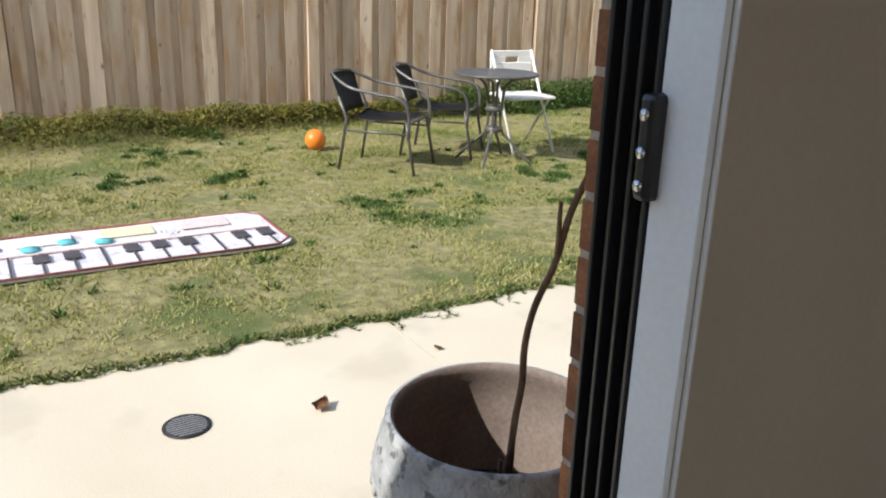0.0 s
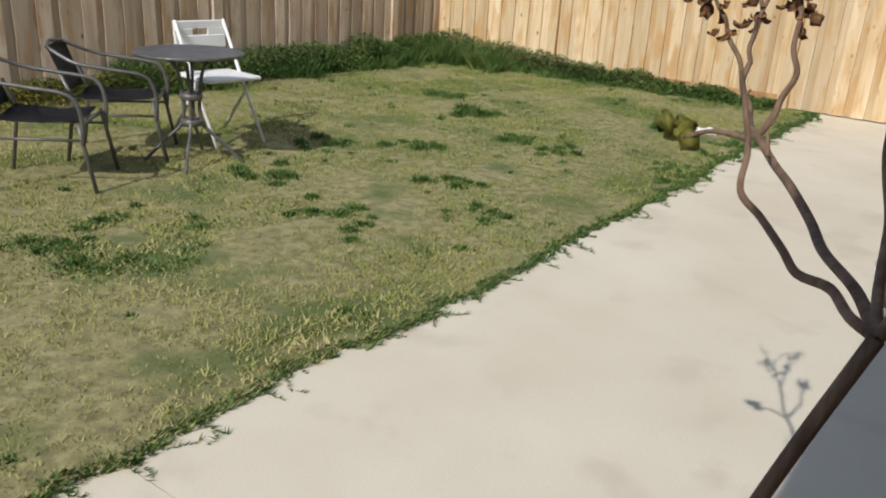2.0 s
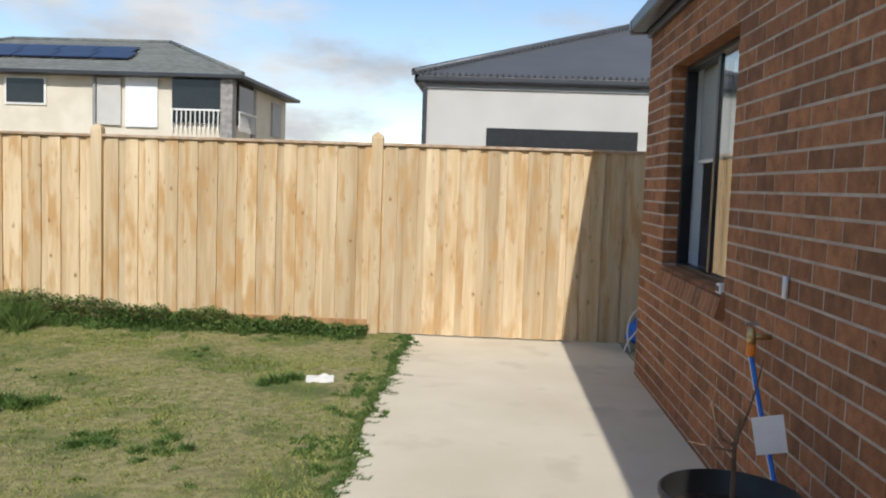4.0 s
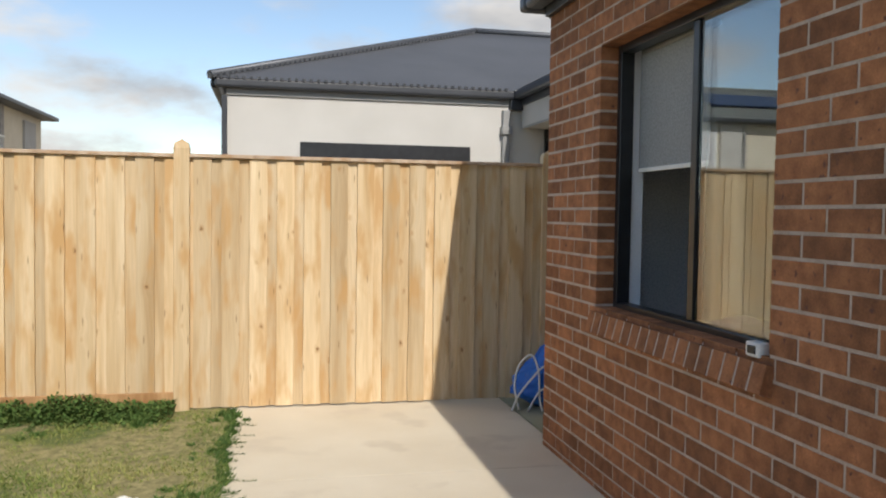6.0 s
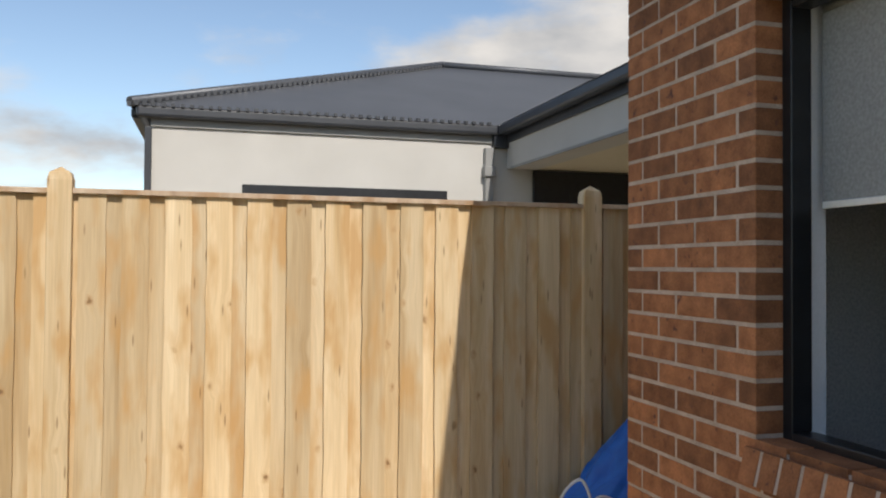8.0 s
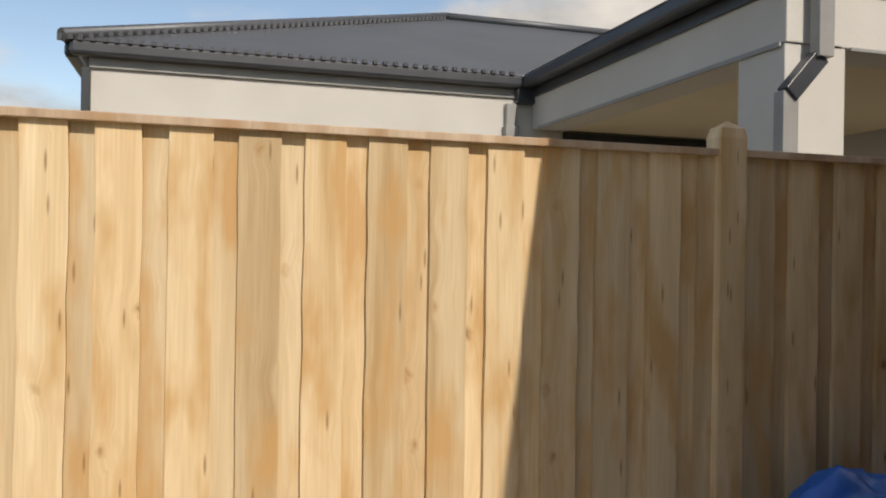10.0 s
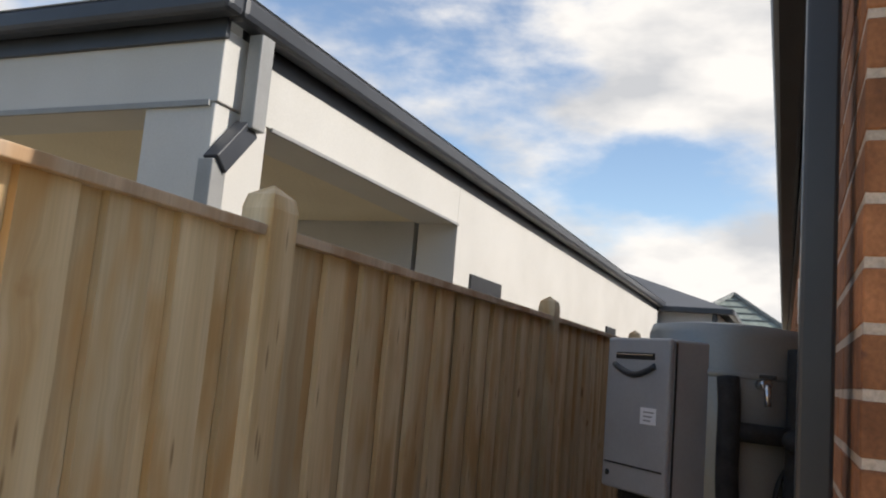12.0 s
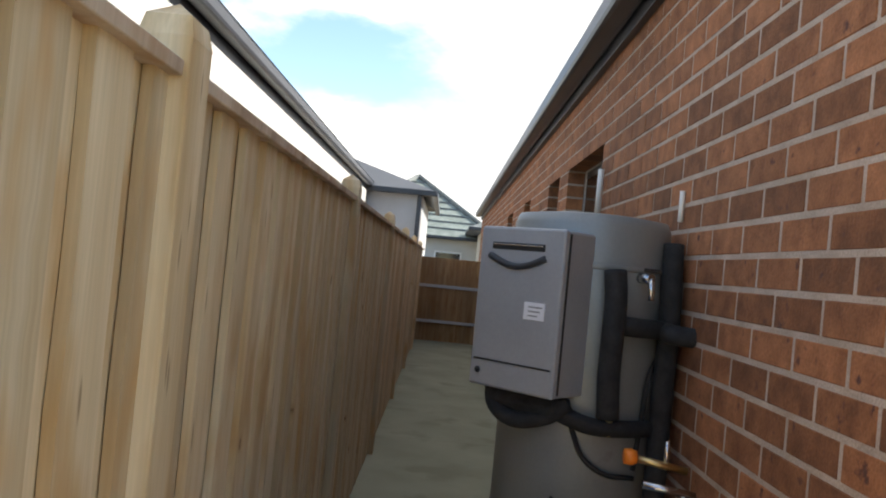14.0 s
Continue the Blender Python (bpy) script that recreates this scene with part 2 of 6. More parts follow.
def glass_mat(name, tint=(0.9, 0.95, 0.95), rough=0.0):
    m, nt, bs = node_mat(name)
    bs.inputs["Base Color"].default_value = (*tint, 1)
    bs.inputs["Roughness"].default_value = rough
    bs.inputs["Transmission Weight"].default_value = 1.0
    bs.inputs["IOR"].default_value = 1.85
    return m


PINE = wood_mat("fresh_pine", (0.68, 0.54, 0.35), (0.585, 0.435, 0.255), (0.46, 0.30, 0.14), rand=0.2)
GREYWOOD = wood_mat("weathered_pine", (0.68, 0.56, 0.43), (0.565, 0.44, 0.325), (0.40, 0.285, 0.195), rand=0.3)
PLINTH = wood_mat("plinth_pine", (0.46, 0.28, 0.13), (0.36, 0.2, 0.085), (0.26, 0.14, 0.06), knots=False)
BRICK = surf("red_clay_brick", (0.21, 0.082, 0.034), (0.37, 0.15, 0.063), scale=14, rough=0.88, bump=0.7, fine=130, rand=0.30,
             spot=(0.12, 0.05, 0.035), spot_scale=30, spot_at=0.64, bump_dist=0.003)
MORTAR = surf("mortar", (0.40, 0.32, 0.255), (0.56, 0.455, 0.375), scale=9, rough=0.95, bump=0.7, fine=160)
# concrete of the passage slabs, darker and more olive than the patio's
PATHCON = surf("olive_concrete", (0.315, 0.31, 0.205), (0.40, 0.39, 0.27), scale=1.6, rough=0.9, bump=0.15, fine=160, grain=0.06,
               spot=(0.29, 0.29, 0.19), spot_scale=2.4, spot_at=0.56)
CONCRETE = surf("pale_concrete", (0.635, 0.555, 0.42), (0.71, 0.64, 0.505), scale=1.3, rough=0.85, bump=0.12, fine=160, grain=0.05,
                spot=(0.605, 0.53, 0.41), spot_scale=2.3, spot_at=0.57)
SOIL = surf("lawn_soil", (0.16, 0.145, 0.06), (0.33, 0.29, 0.135), scale=16, rough=1.0, bump=0.6, fine=60, spot=(0.10, 0.125, 0.035),
            spot_scale=1.3, spot_at=0.52)
EARTH = surf("bare_earth", (0.20, 0.16, 0.10), (0.28, 0.23, 0.15), scale=0.6, rough=1.0, bump=0.4, fine=20)
RENDER = surf("white_render", (0.51, 0.495, 0.465), (0.56, 0.545, 0.515), scale=1.6, grain=0.04, rough=0.85, bump=0.15, fine=120)
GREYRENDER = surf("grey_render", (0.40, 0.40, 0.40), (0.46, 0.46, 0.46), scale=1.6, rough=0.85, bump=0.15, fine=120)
CREAM = surf("cream_render", (0.62, 0.56, 0.45), (0.70, 0.64, 0.53), scale=1.4, rough=0.85, bump=0.1)
SOFFIT = surf("beige_soffit", (0.60, 0.53, 0.40), (0.65, 0.58, 0.44), scale=1.0, rough=0.8, bump=0.05)
ROOF = surf("charcoal_steel_roof", (0.075, 0.082, 0.095), (0.10, 0.107, 0.122), scale=1.0, rough=0.45, metal=0.3, bump=0.05)
TILE = surf("grey_green_tile", (0.11, 0.12, 0.115), (0.19, 0.2, 0.19), scale=4, rough=0.7, bump=0.3, rand=0.15)
GREENTILE = surf("pale_grey_green_tile", (0.17, 0.195, 0.17), (0.26, 0.285, 0.25), scale=3, rough=0.75, bump=0.3, rand=0.15)
GUTTER = surf("dark_gutter_steel", (0.028, 0.031, 0.038), (0.042, 0.046, 0.055), scale=3.0, rough=0.38, bump=0.05)
MIDGREY = surf("grey_painted_steel", (0.24, 0.24, 0.235), (0.29, 0.29, 0.285), scale=5.0, rough=0.45, bump=0.05)
BLACKAL = surf("black_aluminium", (0.012, 0.013, 0.015), (0.02, 0.021, 0.024), scale=12, rough=0.32, bump=0.05)
WHITEPAINT = surf("white_gloss_paint", (0.74, 0.76, 0.79), (0.80, 0.82, 0.84), scale=3, rough=0.4, bump=0.05)
TAUPE = surf("taupe_wall_paint", (0.44, 0.385, 0.315), (0.49, 0.43, 0.355), scale=2, rough=0.85, bump=0.03, grain=0.03)
PLASTER = surf("white_plaster", (0.72, 0.71, 0.68), (0.78, 0.77, 0.74), scale=2, rough=0.9, bump=0.05)
FLOORBOARD = surf("oak_floor", (0.25, 0.17, 0.10), (0.36, 0.25, 0.15), scale=3, rough=0.45, bump=0.1, stretch=(6, 0.6, 1))
BLIND = surf("roller_blind_fabric", (0.27, 0.28, 0.285), (0.30, 0.31, 0.315), scale=2, rough=0.9, bump=0.0)
PANE = glass_mat("clear_glass")
DARKPANE = surf("dark_window", (0.012, 0.014, 0.017), (0.02, 0.023, 0.027), scale=1, rough=0.06, bump=0.0)
STEEL = surf("grey_tank_steel", (0.23, 0.245, 0.245), (0.285, 0.30, 0.30), scale=3, rough=0.42, metal=0.25, bump=0.06,
             spot=(0.18, 0.17, 0.15), spot_scale=6, spot_at=0.68)
HEATGREY = surf("heater_grey_enamel", (0.30, 0.305, 0.32), (0.35, 0.355, 0.37), scale=4, rough=0.4, bump=0.05,
                spot=(0.25, 0.23, 0.2), spot_scale=9, spot_at=0.7)
BLACKRUB = surf("black_foam_lagging", (0.012, 0.012, 0.013), (0.028, 0.028, 0.03), scale=20, rough=0.85, bump=0.4)
BRASS = surf("brass", (0.5, 0.38, 0.17), (0.62, 0.48, 0.24), scale=20, rough=0.35, metal=1.0, bump=0.1)
CHROME = surf("dull_chrome", (0.55, 0.55, 0.55), (0.68, 0.68, 0.68), scale=20, rough=0.25, metal=1.0, bump=0.05)
ORANGE = surf("orange_plastic", (0.85, 0.22, 0.02), (0.9, 0.27, 0.03), scale=10, rough=0.4, bump=0.05)
WHITEPL = surf("white_plastic", (0.76, 0.75, 0.72), (0.82, 0.81, 0.78), scale=8, rough=0.45, bump=0.05)
BLUEPL = surf("blue_plastic", (0.02, 0.13, 0.55), (0.03, 0.2, 0.68), scale=12, rough=0.35, bump=0.1)
GREENPL = surf("green_plastic", (0.015, 0.12, 0.025), (0.025, 0.16, 0.04), scale=10, rough=0.45, bump=0.1)
BLACKPL = surf("black_pot_plastic", (0.012, 0.012, 0.012), (0.025, 0.024, 0.023), scale=9, rough=0.5, bump=0.15)
CERAMIC = surf("grey_ceramic_pot", (0.28, 0.285, 0.28), (0.42, 0.425, 0.42), scale=26, rough=0.6, bump=0.7, fine=70, bump_dist=0.012,
               spot=(0.12, 0.125, 0.12), spot_scale=34, spot_at=0.55)
POTIN = surf("pot_inside_clay", (0.19, 0.145, 0.12), (0.24, 0.19, 0.16), scale=9, rough=0.9, bump=0.2)
POTSOIL = surf("potting_soil", (0.025, 0.018, 0.012), (0.06, 0.042, 0.03), scale=30, rough=1.0, bump=1.0, bump_dist=0.02)
BARK = surf("brown_bark", (0.10, 0.06, 0.036), (0.23, 0.145, 0.09), scale=30, rough=0.9, bump=0.7, fine=120, stretch=(1, 1, 0.25))
DRYLEAF = surf("dried_leaf", (0.20, 0.10, 0.05), (0.34, 0.18, 0.085), scale=25, rough=0.85, bump=0.3, rand=0.3)
FRESHLEAF = surf("yellow_green_leaf", (0.26, 0.25, 0.04), (0.36, 0.34, 0.07), scale=30, rough=0.6, bump=0.3, rand=0.2)
WICKER = surf("black_woven_plastic", (0.012, 0.012, 0.016), (0.035, 0.034, 0.04), scale=60, rough=0.45, bump=0.6, fine=220)
TUBE = surf("grey_powder_coat", (0.11, 0.105, 0.10), (0.17, 0.165, 0.155), scale=14, rough=0.4, metal=0.4, bump=0.1)
FROST = surf("table_glass", (0.40, 0.46, 0.48), (0.48, 0.54, 0.56), scale=40, rough=0.12, bump=0.3, fine=160)
CARD = surf("white_tag_card", (0.78, 0.77, 0.80), (0.84, 0.83, 0.86), scale=10, rough=0.7, bump=0.05, grain=0.03)


# ---- mesh helpers ----
def bm_box(cx, cy, cz, sx, sy, sz, bevel=0.0, rot=None, bm=None):
    """A box, centre and size, edges rounded by bevel, joined into bm if given."""
    b = bmesh.new()
    bmesh.ops.create_cube(b, size=1.0, matrix=Matrix.Diagonal((sx, sy, sz, 1)))
    if bevel > 0:
        bmesh.ops.bevel(b, geom=b.edges[:], offset=bevel, segments=2, affect="EDGES", profile=0.5)
    m = Matrix.Translation((cx, cy, cz))
    if rot is not None:
        m = m @ rot
    bmesh.ops.transform(b, matrix=m, verts=b.verts)
    return join(bm, b)


def join(bm, b):
    if bm is None:
        return b
    tmp = bpy.data.meshes.new("tmp")
    b.to_mesh(tmp)
    b.free()
    bm.from_mesh(tmp)
    bpy.data.meshes.remove(tmp)
    return bm


def bm_lathe(profile, seg=32, bm=None, at=(0, 0, 0), m=None, caps=True):
    """A turned shape from (radius, z) pairs."""
    b = bmesh.new()
    rings = []
    for r, z in profile:
        rings.append([b.verts.new((r * math.cos(2 * math.pi * i / seg), r * math.sin(2 * math.pi * i / seg), z)) for i in range(seg)])
    for a, c in zip(rings, rings[1:]):
        for i in range(seg):
            j = (i + 1) % seg
            b.faces.new((a[i], a[j], c[j], c[i]))
    if caps and profile[0][0] > 0.001:
        b.faces.new(list(reversed(rings[0])))
    if caps and profile[-1][0] > 0.001:
        b.faces.new(rings[-1])
    mm = Matrix.Translation(at)
    if m is not None:
        mm = mm @ m
    bmesh.ops.transform(b, matrix=mm, verts=b.verts)
    bmesh.ops.recalc_face_normals(b, faces=b.faces)
    for f in b.faces:
        f.smooth = True
    return join(bm, b)


def bm_tube(points, radius, seg=8, bm=None, end_radius=None):
    """A round bar swept along points, tapering to end_radius."""
    b = bmesh.new()
    pts = [Vector(p) for p in points]
    n = len(pts)
    rings = []
    prev = None
    for i, p in enumerate(pts):
        d = (pts[min(i + 1, n - 1)] - pts[max(i - 1, 0)]).normalized()
        if prev is None:
            side = d.cross(Vector((0.31, 0.17, 0.93))).normalized()
        else:
            side = (prev - d * prev.dot(d)).normalized()
        prev = side
        up = d.cross(side)
        r = radius if end_radius is None else radius + (end_radius - radius) * i / max(n - 1, 1)
        rings.append([b.verts.new(p + (side * math.cos(2 * math.pi * k / seg) + up * math.sin(2 * math.pi * k / seg)) * r) for k in range(seg)])
    for a, c in zip(rings, rings[1:]):
        for k in range(seg):
            j = (k + 1) % seg
            f = b.faces.new((a[k], a[j], c[j], c[k]))
            f.smooth = True
    b.faces.new(list(reversed(rings[0])))
    b.faces.new(rings[-1])
    return join(bm, b)


def smooth_path(points, steps=6):
    """Catmull-Rom points through the given ones."""
    p = [Vector(q) for q in points]
    p = [p[0] * 2 - p[1]] + p + [p[-1] * 2 - p[-2]]
    res = []
    for i in range(1, len(p) - 2):
        for s in range(steps):
            t = s / steps
            a, b, c, d = p[i - 1], p[i], p[i + 1], p[i + 2]
            res.append(0.5 * ((2 * b) + (c - a) * t + (2 * a - 5 * b + 4 * c - d) * t * t + (3 * b - a - 3 * c + d) * t * t * t))
    res.append(p[-2])
    return res


def mesh_of(name, bm, material):
    me = bpy.data.meshes.new(name)
    bm.to_mesh(me)
    bm.free()
    me.materials.append(material)
    return me


def part(name, bm, material, parent, label=""):
    """One mesh object under a thing or a part, modelled in the parent's space."""
    ob = new(name, mesh_of(name, bm, material))
    ob.parent = parent
    if label:
        ob["label"] = label
    return ob


def thing(name, label, category, at=(0, 0, 0), turn=0.0, group="", kind=""):
    ob = new(name)
    ob.empty_display_size = 0.1
    ob.matrix_basis = pose(*at, 0, 0, turn)
    return tagged(ob, label, category, group, kind)


def solid(name, bm, material, label, category, kind="", group="", at=(0, 0, 0), turn=0.0):
    ob = new(name, mesh_of(name, bm, material))
    ob.matrix_basis = pose(*at, 0, 0, turn)
    return tagged(ob, label, category, group, kind)


def raw_boxes(name, boxes, material, parent=None):
    """Many plain boxes (x0, y0, z0, x1, y1, z1) in one mesh."""
    v, f = [], []
    for x0, y0, z0, x1, y1, z1 in boxes:
        o = len(v)
        v += [(x0, y0, z0), (x1, y0, z0), (x1, y1, z0), (x0, y1, z0), (x0, y0, z1), (x1, y0, z1), (x1, y1, z1), (x0, y1, z1)]
        f += [(o, o + 3, o + 2, o + 1), (o + 4, o + 5, o + 6, o + 7), (o, o + 1, o + 5, o + 4), (o + 1, o + 2, o + 6, o + 5),
              (o + 2, o + 3, o + 7, o + 6), (o + 3, o, o + 4, o + 7)]
    me = bpy.data.meshes.new(name)
    me.from_pydata(v, [], f)
    me.materials.append(material)
    ob = new(name, me)
    ob.parent = parent
    return ob


def cells(u0, u1, z0, z1, holes):
    """The rectangles of a wall u0..u1, z0..z1 that are left round its holes (u0, u1, z0, z1)."""
    us = sorted({u0, u1, *[h[0] for h in holes], *[h[1] for h in holes]})
    res = []
    for a, b in zip(us, us[1:]):
        mid = (a + b) / 2
        cut = sorted((h[2], h[3]) for h in holes if h[0] < mid < h[1])
        z = z0
        for c, d in cut:
            if c > z + 1e-6:
                res.append((a, b, z, c))
            z = max(z, d)
        if z < z1 - 1e-6:
            res.append((a, b, z, z1))
    return res


# ---- plan ----
WX = 3.22            # outer face of the house's west wall
NY = 5.34            # outer face of its north wall
FY = 6.60            # palings of the side fence
FX = -3.64           # palings of the back fence
TOP = 1.845          # height of the fences
END = 19.0           # far end of the side passage
EAVE = 2.76
COURSE = 0.086
W_HOLES = [(-4.35, -2.0, 0.0, 2.15), (-0.80, 1.2, 0.0, 2.15), (2.98, 4.53, 0.955, 2.352)]
N_HOLES = [(6.50, 7.70, 1.06, 2.27), (8.12, 8.72, 1.66, 2.27), (10.1, 10.7, 1.66, 2.27), (12.1, 12.9, 1.66, 2.27)]

# ---- ground ----
g = bmesh.new()
bmesh.ops.create_grid(g, x_segments=4, y_segments=4, size=600)
ground = solid("ground", g, EARTH, "bare brown earth stretching to the horizon", "ground", "structure", at=(0, 0, -0.06))

slab = thing("patio", "pale cast concrete path along the brick house", "patio", kind="structure")
joints = [-8.0, -4.6, -1.35, 4.9, FY + 0.05]
for y0, y1 in zip(joints, joints[1:]):
    part("slab", bm_box((1.22 + WX) / 2 + 0.05, (y0 + y1) / 2, -0.05, WX + 0.06 - 1.22, y1 - y0 - 0.004, 0.1), CONCRETE, slab)
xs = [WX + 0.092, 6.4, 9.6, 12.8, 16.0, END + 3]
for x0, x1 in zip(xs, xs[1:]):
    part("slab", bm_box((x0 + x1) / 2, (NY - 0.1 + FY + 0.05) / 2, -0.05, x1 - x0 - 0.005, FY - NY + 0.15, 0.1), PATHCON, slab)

lawn_bm = bmesh.new()
bmesh.ops.create_grid(lawn_bm, x_segments=60, y_segments=150, size=0.5)
for v in lawn_bm.verts:
    x = FX + (v.co.x + 0.5) * (1.25 - FX)
    y = -8.0 + (v.co.y + 0.5) * (FY + 8.0)
    z = 0.006 + 0.012 * noise.noise((x * 1.3, y * 1.3, 0)) + 0.006 * noise.noise((x * 6, y * 6, 3))
    if v.co.x > 0.49:
        x += 0.05 * noise.noise((0, y * 1.1, 7)) + 0.03 * noise.noise((0, y * 5, 2)) + (0.05 if -0.4 < y < 3 else 0.0)
        z = 0.006
    v.co = (x, y, z)
lawn = solid("lawn", lawn_bm, SOIL, "patchy dry lawn with straw and green weeds", "lawn", "structure")

# ---- own house ----
house_w = thing("wall_west", "red brick house wall with pale mortar joints", "wall", kind="structure")
house_n = thing("wall_north", "red brick side wall with pale mortar joints", "wall", kind="structure")
R = 0.0020
core = []
for a, b, c, d in cells(-8.0, NY - R, 0.0, EAVE - 0.02, [(h[0] - R, h[1] + R, h[2] - (R if h[2] > 0 else 0), h[3] + R) for h in W_HOLES]):
    core.append((WX + R, a, c, WX + 0.115, b, d))
raw_boxes("mortar", core, MORTAR, house_w)
inner = []
for a, b, c, d in cells(-8.0, NY - 0.24, 0.0, EAVE - 0.02, W_HOLES):
    inner.append((WX + 0.119, a, c, WX + 0.186, b, d))
raw_boxes("inner_wall", inner, PLASTER, house_w)
core = []
for a, b, c, d in cells(WX + 0.119, END + 2, 0.0, EAVE - 0.02, [(h[0] - R, h[1] + R, h[2] - R, h[3] + R) for h in N_HOLES]):
    core.append((a, NY - 0.115, c, b, NY - R, d))
raw_boxes("mortar", core, MORTAR, house_n)
inner = []
for a, b, c, d in cells(WX + 0.119, END + 2, 0.0, EAVE, N_HOLES):
    inner.append((a, NY - 0.35, c, b, NY - 0.119, d))
raw_boxes("inner_wall", inner, PLASTER, house_n)


def brick_rows(u0, u1, z1, holes, first, corner):
    """Bricks of a running bond as (u0, u1, z0), clipped to the holes; corner: how odd courses start at u1."""
    res = []
    for k in range(-1, int(z1 / COURSE) + 1):
        za = 0.035 + k * COURSE
        if za + 0.073 > z1 or za < -0.06:
            continue
        a0, b0 = (u0 + corner[0] * (k % 2), u1 - corner[1] * (k % 2))
        spans = [(a0, b0)]
        for h in holes:
            if za + 0.038 > h[2] and za + 0.038 < h[3]:
                nxt = []
                for a, b in spans:
                    if h[1] <= a or h[0] >= b:
                        nxt.append((a, b))
                        continue
                    if h[0] - a > 0.04:
                        nxt.append((a, h[0]))
                    if b - h[1] > 0.04:
                        nxt.append((h[1], b))
                spans = nxt
        for a, b in spans:
            u = first + (0.12 if k % 2 else 0.0)
            u += math.floor((a - u) / 0.24) * 0.24
            row = []
            while u < b:
                p, q = max(u, a), min(u + 0.227, b)
                if q - p > 0.002:
                    row.append([p, q])
                u += 0.24
            if len(row) > 1 and row[0][1] - row[0][0] < 0.085:
                row[1][0] = row[0][0]
                row.pop(0)
            if len(row) > 1 and row[-1][1] - row[-1][0] < 0.085:
                row[-2][1] = row[-1][1]
                row.pop()
            if row:
                row[0][0], row[-1][1] = a, b
            res += [(p, q, za, k) for p, q in row]
    return res


west = brick_rows(-8.0, NY, EAVE - 0.05, W_HOLES, NY - 0.23, (0.0, 0.12))
north = brick_rows(WX + 0.12, END + 2, EAVE - 0.05, N_HOLES, WX - 0.12, (-0.12, 0.0))

# ---- eaves and roof of the house ----
roof = thing("house_roof", "dark steel gutter, fascia and low roof of the brick house", "roof", kind="structure")
GX, GY = 3.06, 5.50
part("gutter", bm_box((GX + END + 2) / 2, GY - 0.06, EAVE + 0.03, END + 2 - GX, 0.12, 0.12, 0.025), GUTTER, roof, "dark steel quad gutter")
part("gutter", bm_box(GX + 0.06, (GY - 0.124 - 8.0) / 2, EAVE + 0.03, 0.12, GY - 0.124 + 8.0, 0.12, 0.025), GUTTER, roof, "dark steel quad gutter")
part("fascia", bm_box((WX + END + 2) / 2, NY + 0.018, EAVE + 0.0, END + 2 - WX, 0.036, 0.16, 0.003), GUTTER, roof)
part("fascia", bm_box(WX - 0.019, (NY - 8.0) / 2, EAVE + 0.0, 0.036, NY + 8.0, 0.16, 0.003), GUTTER, roof)
rb = bmesh.new()
rz, slope = EAVE + 0.095, 0.4
a = [rb.verts.new(p) for p in ((GX + 0.05, -8, rz), (GX + 0.05, GY - 0.05, rz), (END + 2, GY - 0.05, rz), (END + 2, -1.2, rz + slope * 6.6),
                               (GX + 6.7, -1.2, rz + slope * 6.6), (GX + 6.7, -8, rz + slope * 6.6))]
rb.faces.new((a[0], a[5], a[4], a[1]))
rb.faces.new((a[1], a[4], a[3], a[2]))
part("roof_sheet", rb, ROOF, roof)


def downpipe(x, y, name="downpipe"):
    t = thing(name, "square dark steel downpipe on the brick corner", "downpipe", (x, y, 0))
    part("pipe", bm_box(0, 0, EAVE / 2 - 0.01, 0.10, 0.05, EAVE - 0.06, 0.006), GUTTER, t)
    for z in (0.45, 2.25):
        part("bracket", bm_box(0, -0.0115, z, 0.106, 0.073, 0.03, 0.003), GUTTER, t)
    return t


downpipe(3.412, NY + 0.0475)

# inside of the house
room = thing("room", "dim room with taupe walls behind the sliding door", "room", kind="structure")
part("floor", bm_box(5.55, -2.75, 0.0, 4.16, 10.4, 0.03), FLOORBOARD, room)
for a, b, c, d in cells(-7.95, 2.35, 0.016, 2.58, [(-4.327, -2.023, 0.0, 2.17), (-0.777, 1.177, 0.0, 2.17)]):
    part("inner_face", bm_box(WX + 0.2155, (a + b) / 2, (c + d) / 2, 0.055, b - a, d - c), TAUPE, room)
# unseen back wall; its two openings are added to let light in
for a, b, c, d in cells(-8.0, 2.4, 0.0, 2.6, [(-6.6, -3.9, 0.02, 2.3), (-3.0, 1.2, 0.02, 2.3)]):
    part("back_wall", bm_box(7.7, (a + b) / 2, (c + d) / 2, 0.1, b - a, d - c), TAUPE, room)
part("end_wall", bm_box(5.6, -7.95, 1.3, 4.1, 0.1, 2.6), TAUPE, room)
part("partition", bm_box(5.6, 2.4, 1.3, 4.06, 0.1, 2.6), PLASTER, room)
bed_room = thing("bedroom", "dim bedroom behind the half-open window", "room", kind="structure")
part("floor", bm_box(5.2, 3.75, 0.0, 3.2, 2.45, 0.03), FLOORBOARD, bed_room)
# near-black wall colour holds the dimness of the room
part("back_wall", bm_box(6.85, 3.72, 1.3, 0.1, 2.5, 2.6), surf("bedroom_shade_wall", (0.07, 0.072, 0.08), (0.09, 0.092, 0.10), scale=2, rough=0.85, bump=0.03, grain=0.03), bed_room)
solid("ceiling", bm_box(8.0, -1.4, EAVE - 0.01, 8.8, 13.0, 0.05), PLASTER, "white plaster ceiling", "ceiling", "structure")

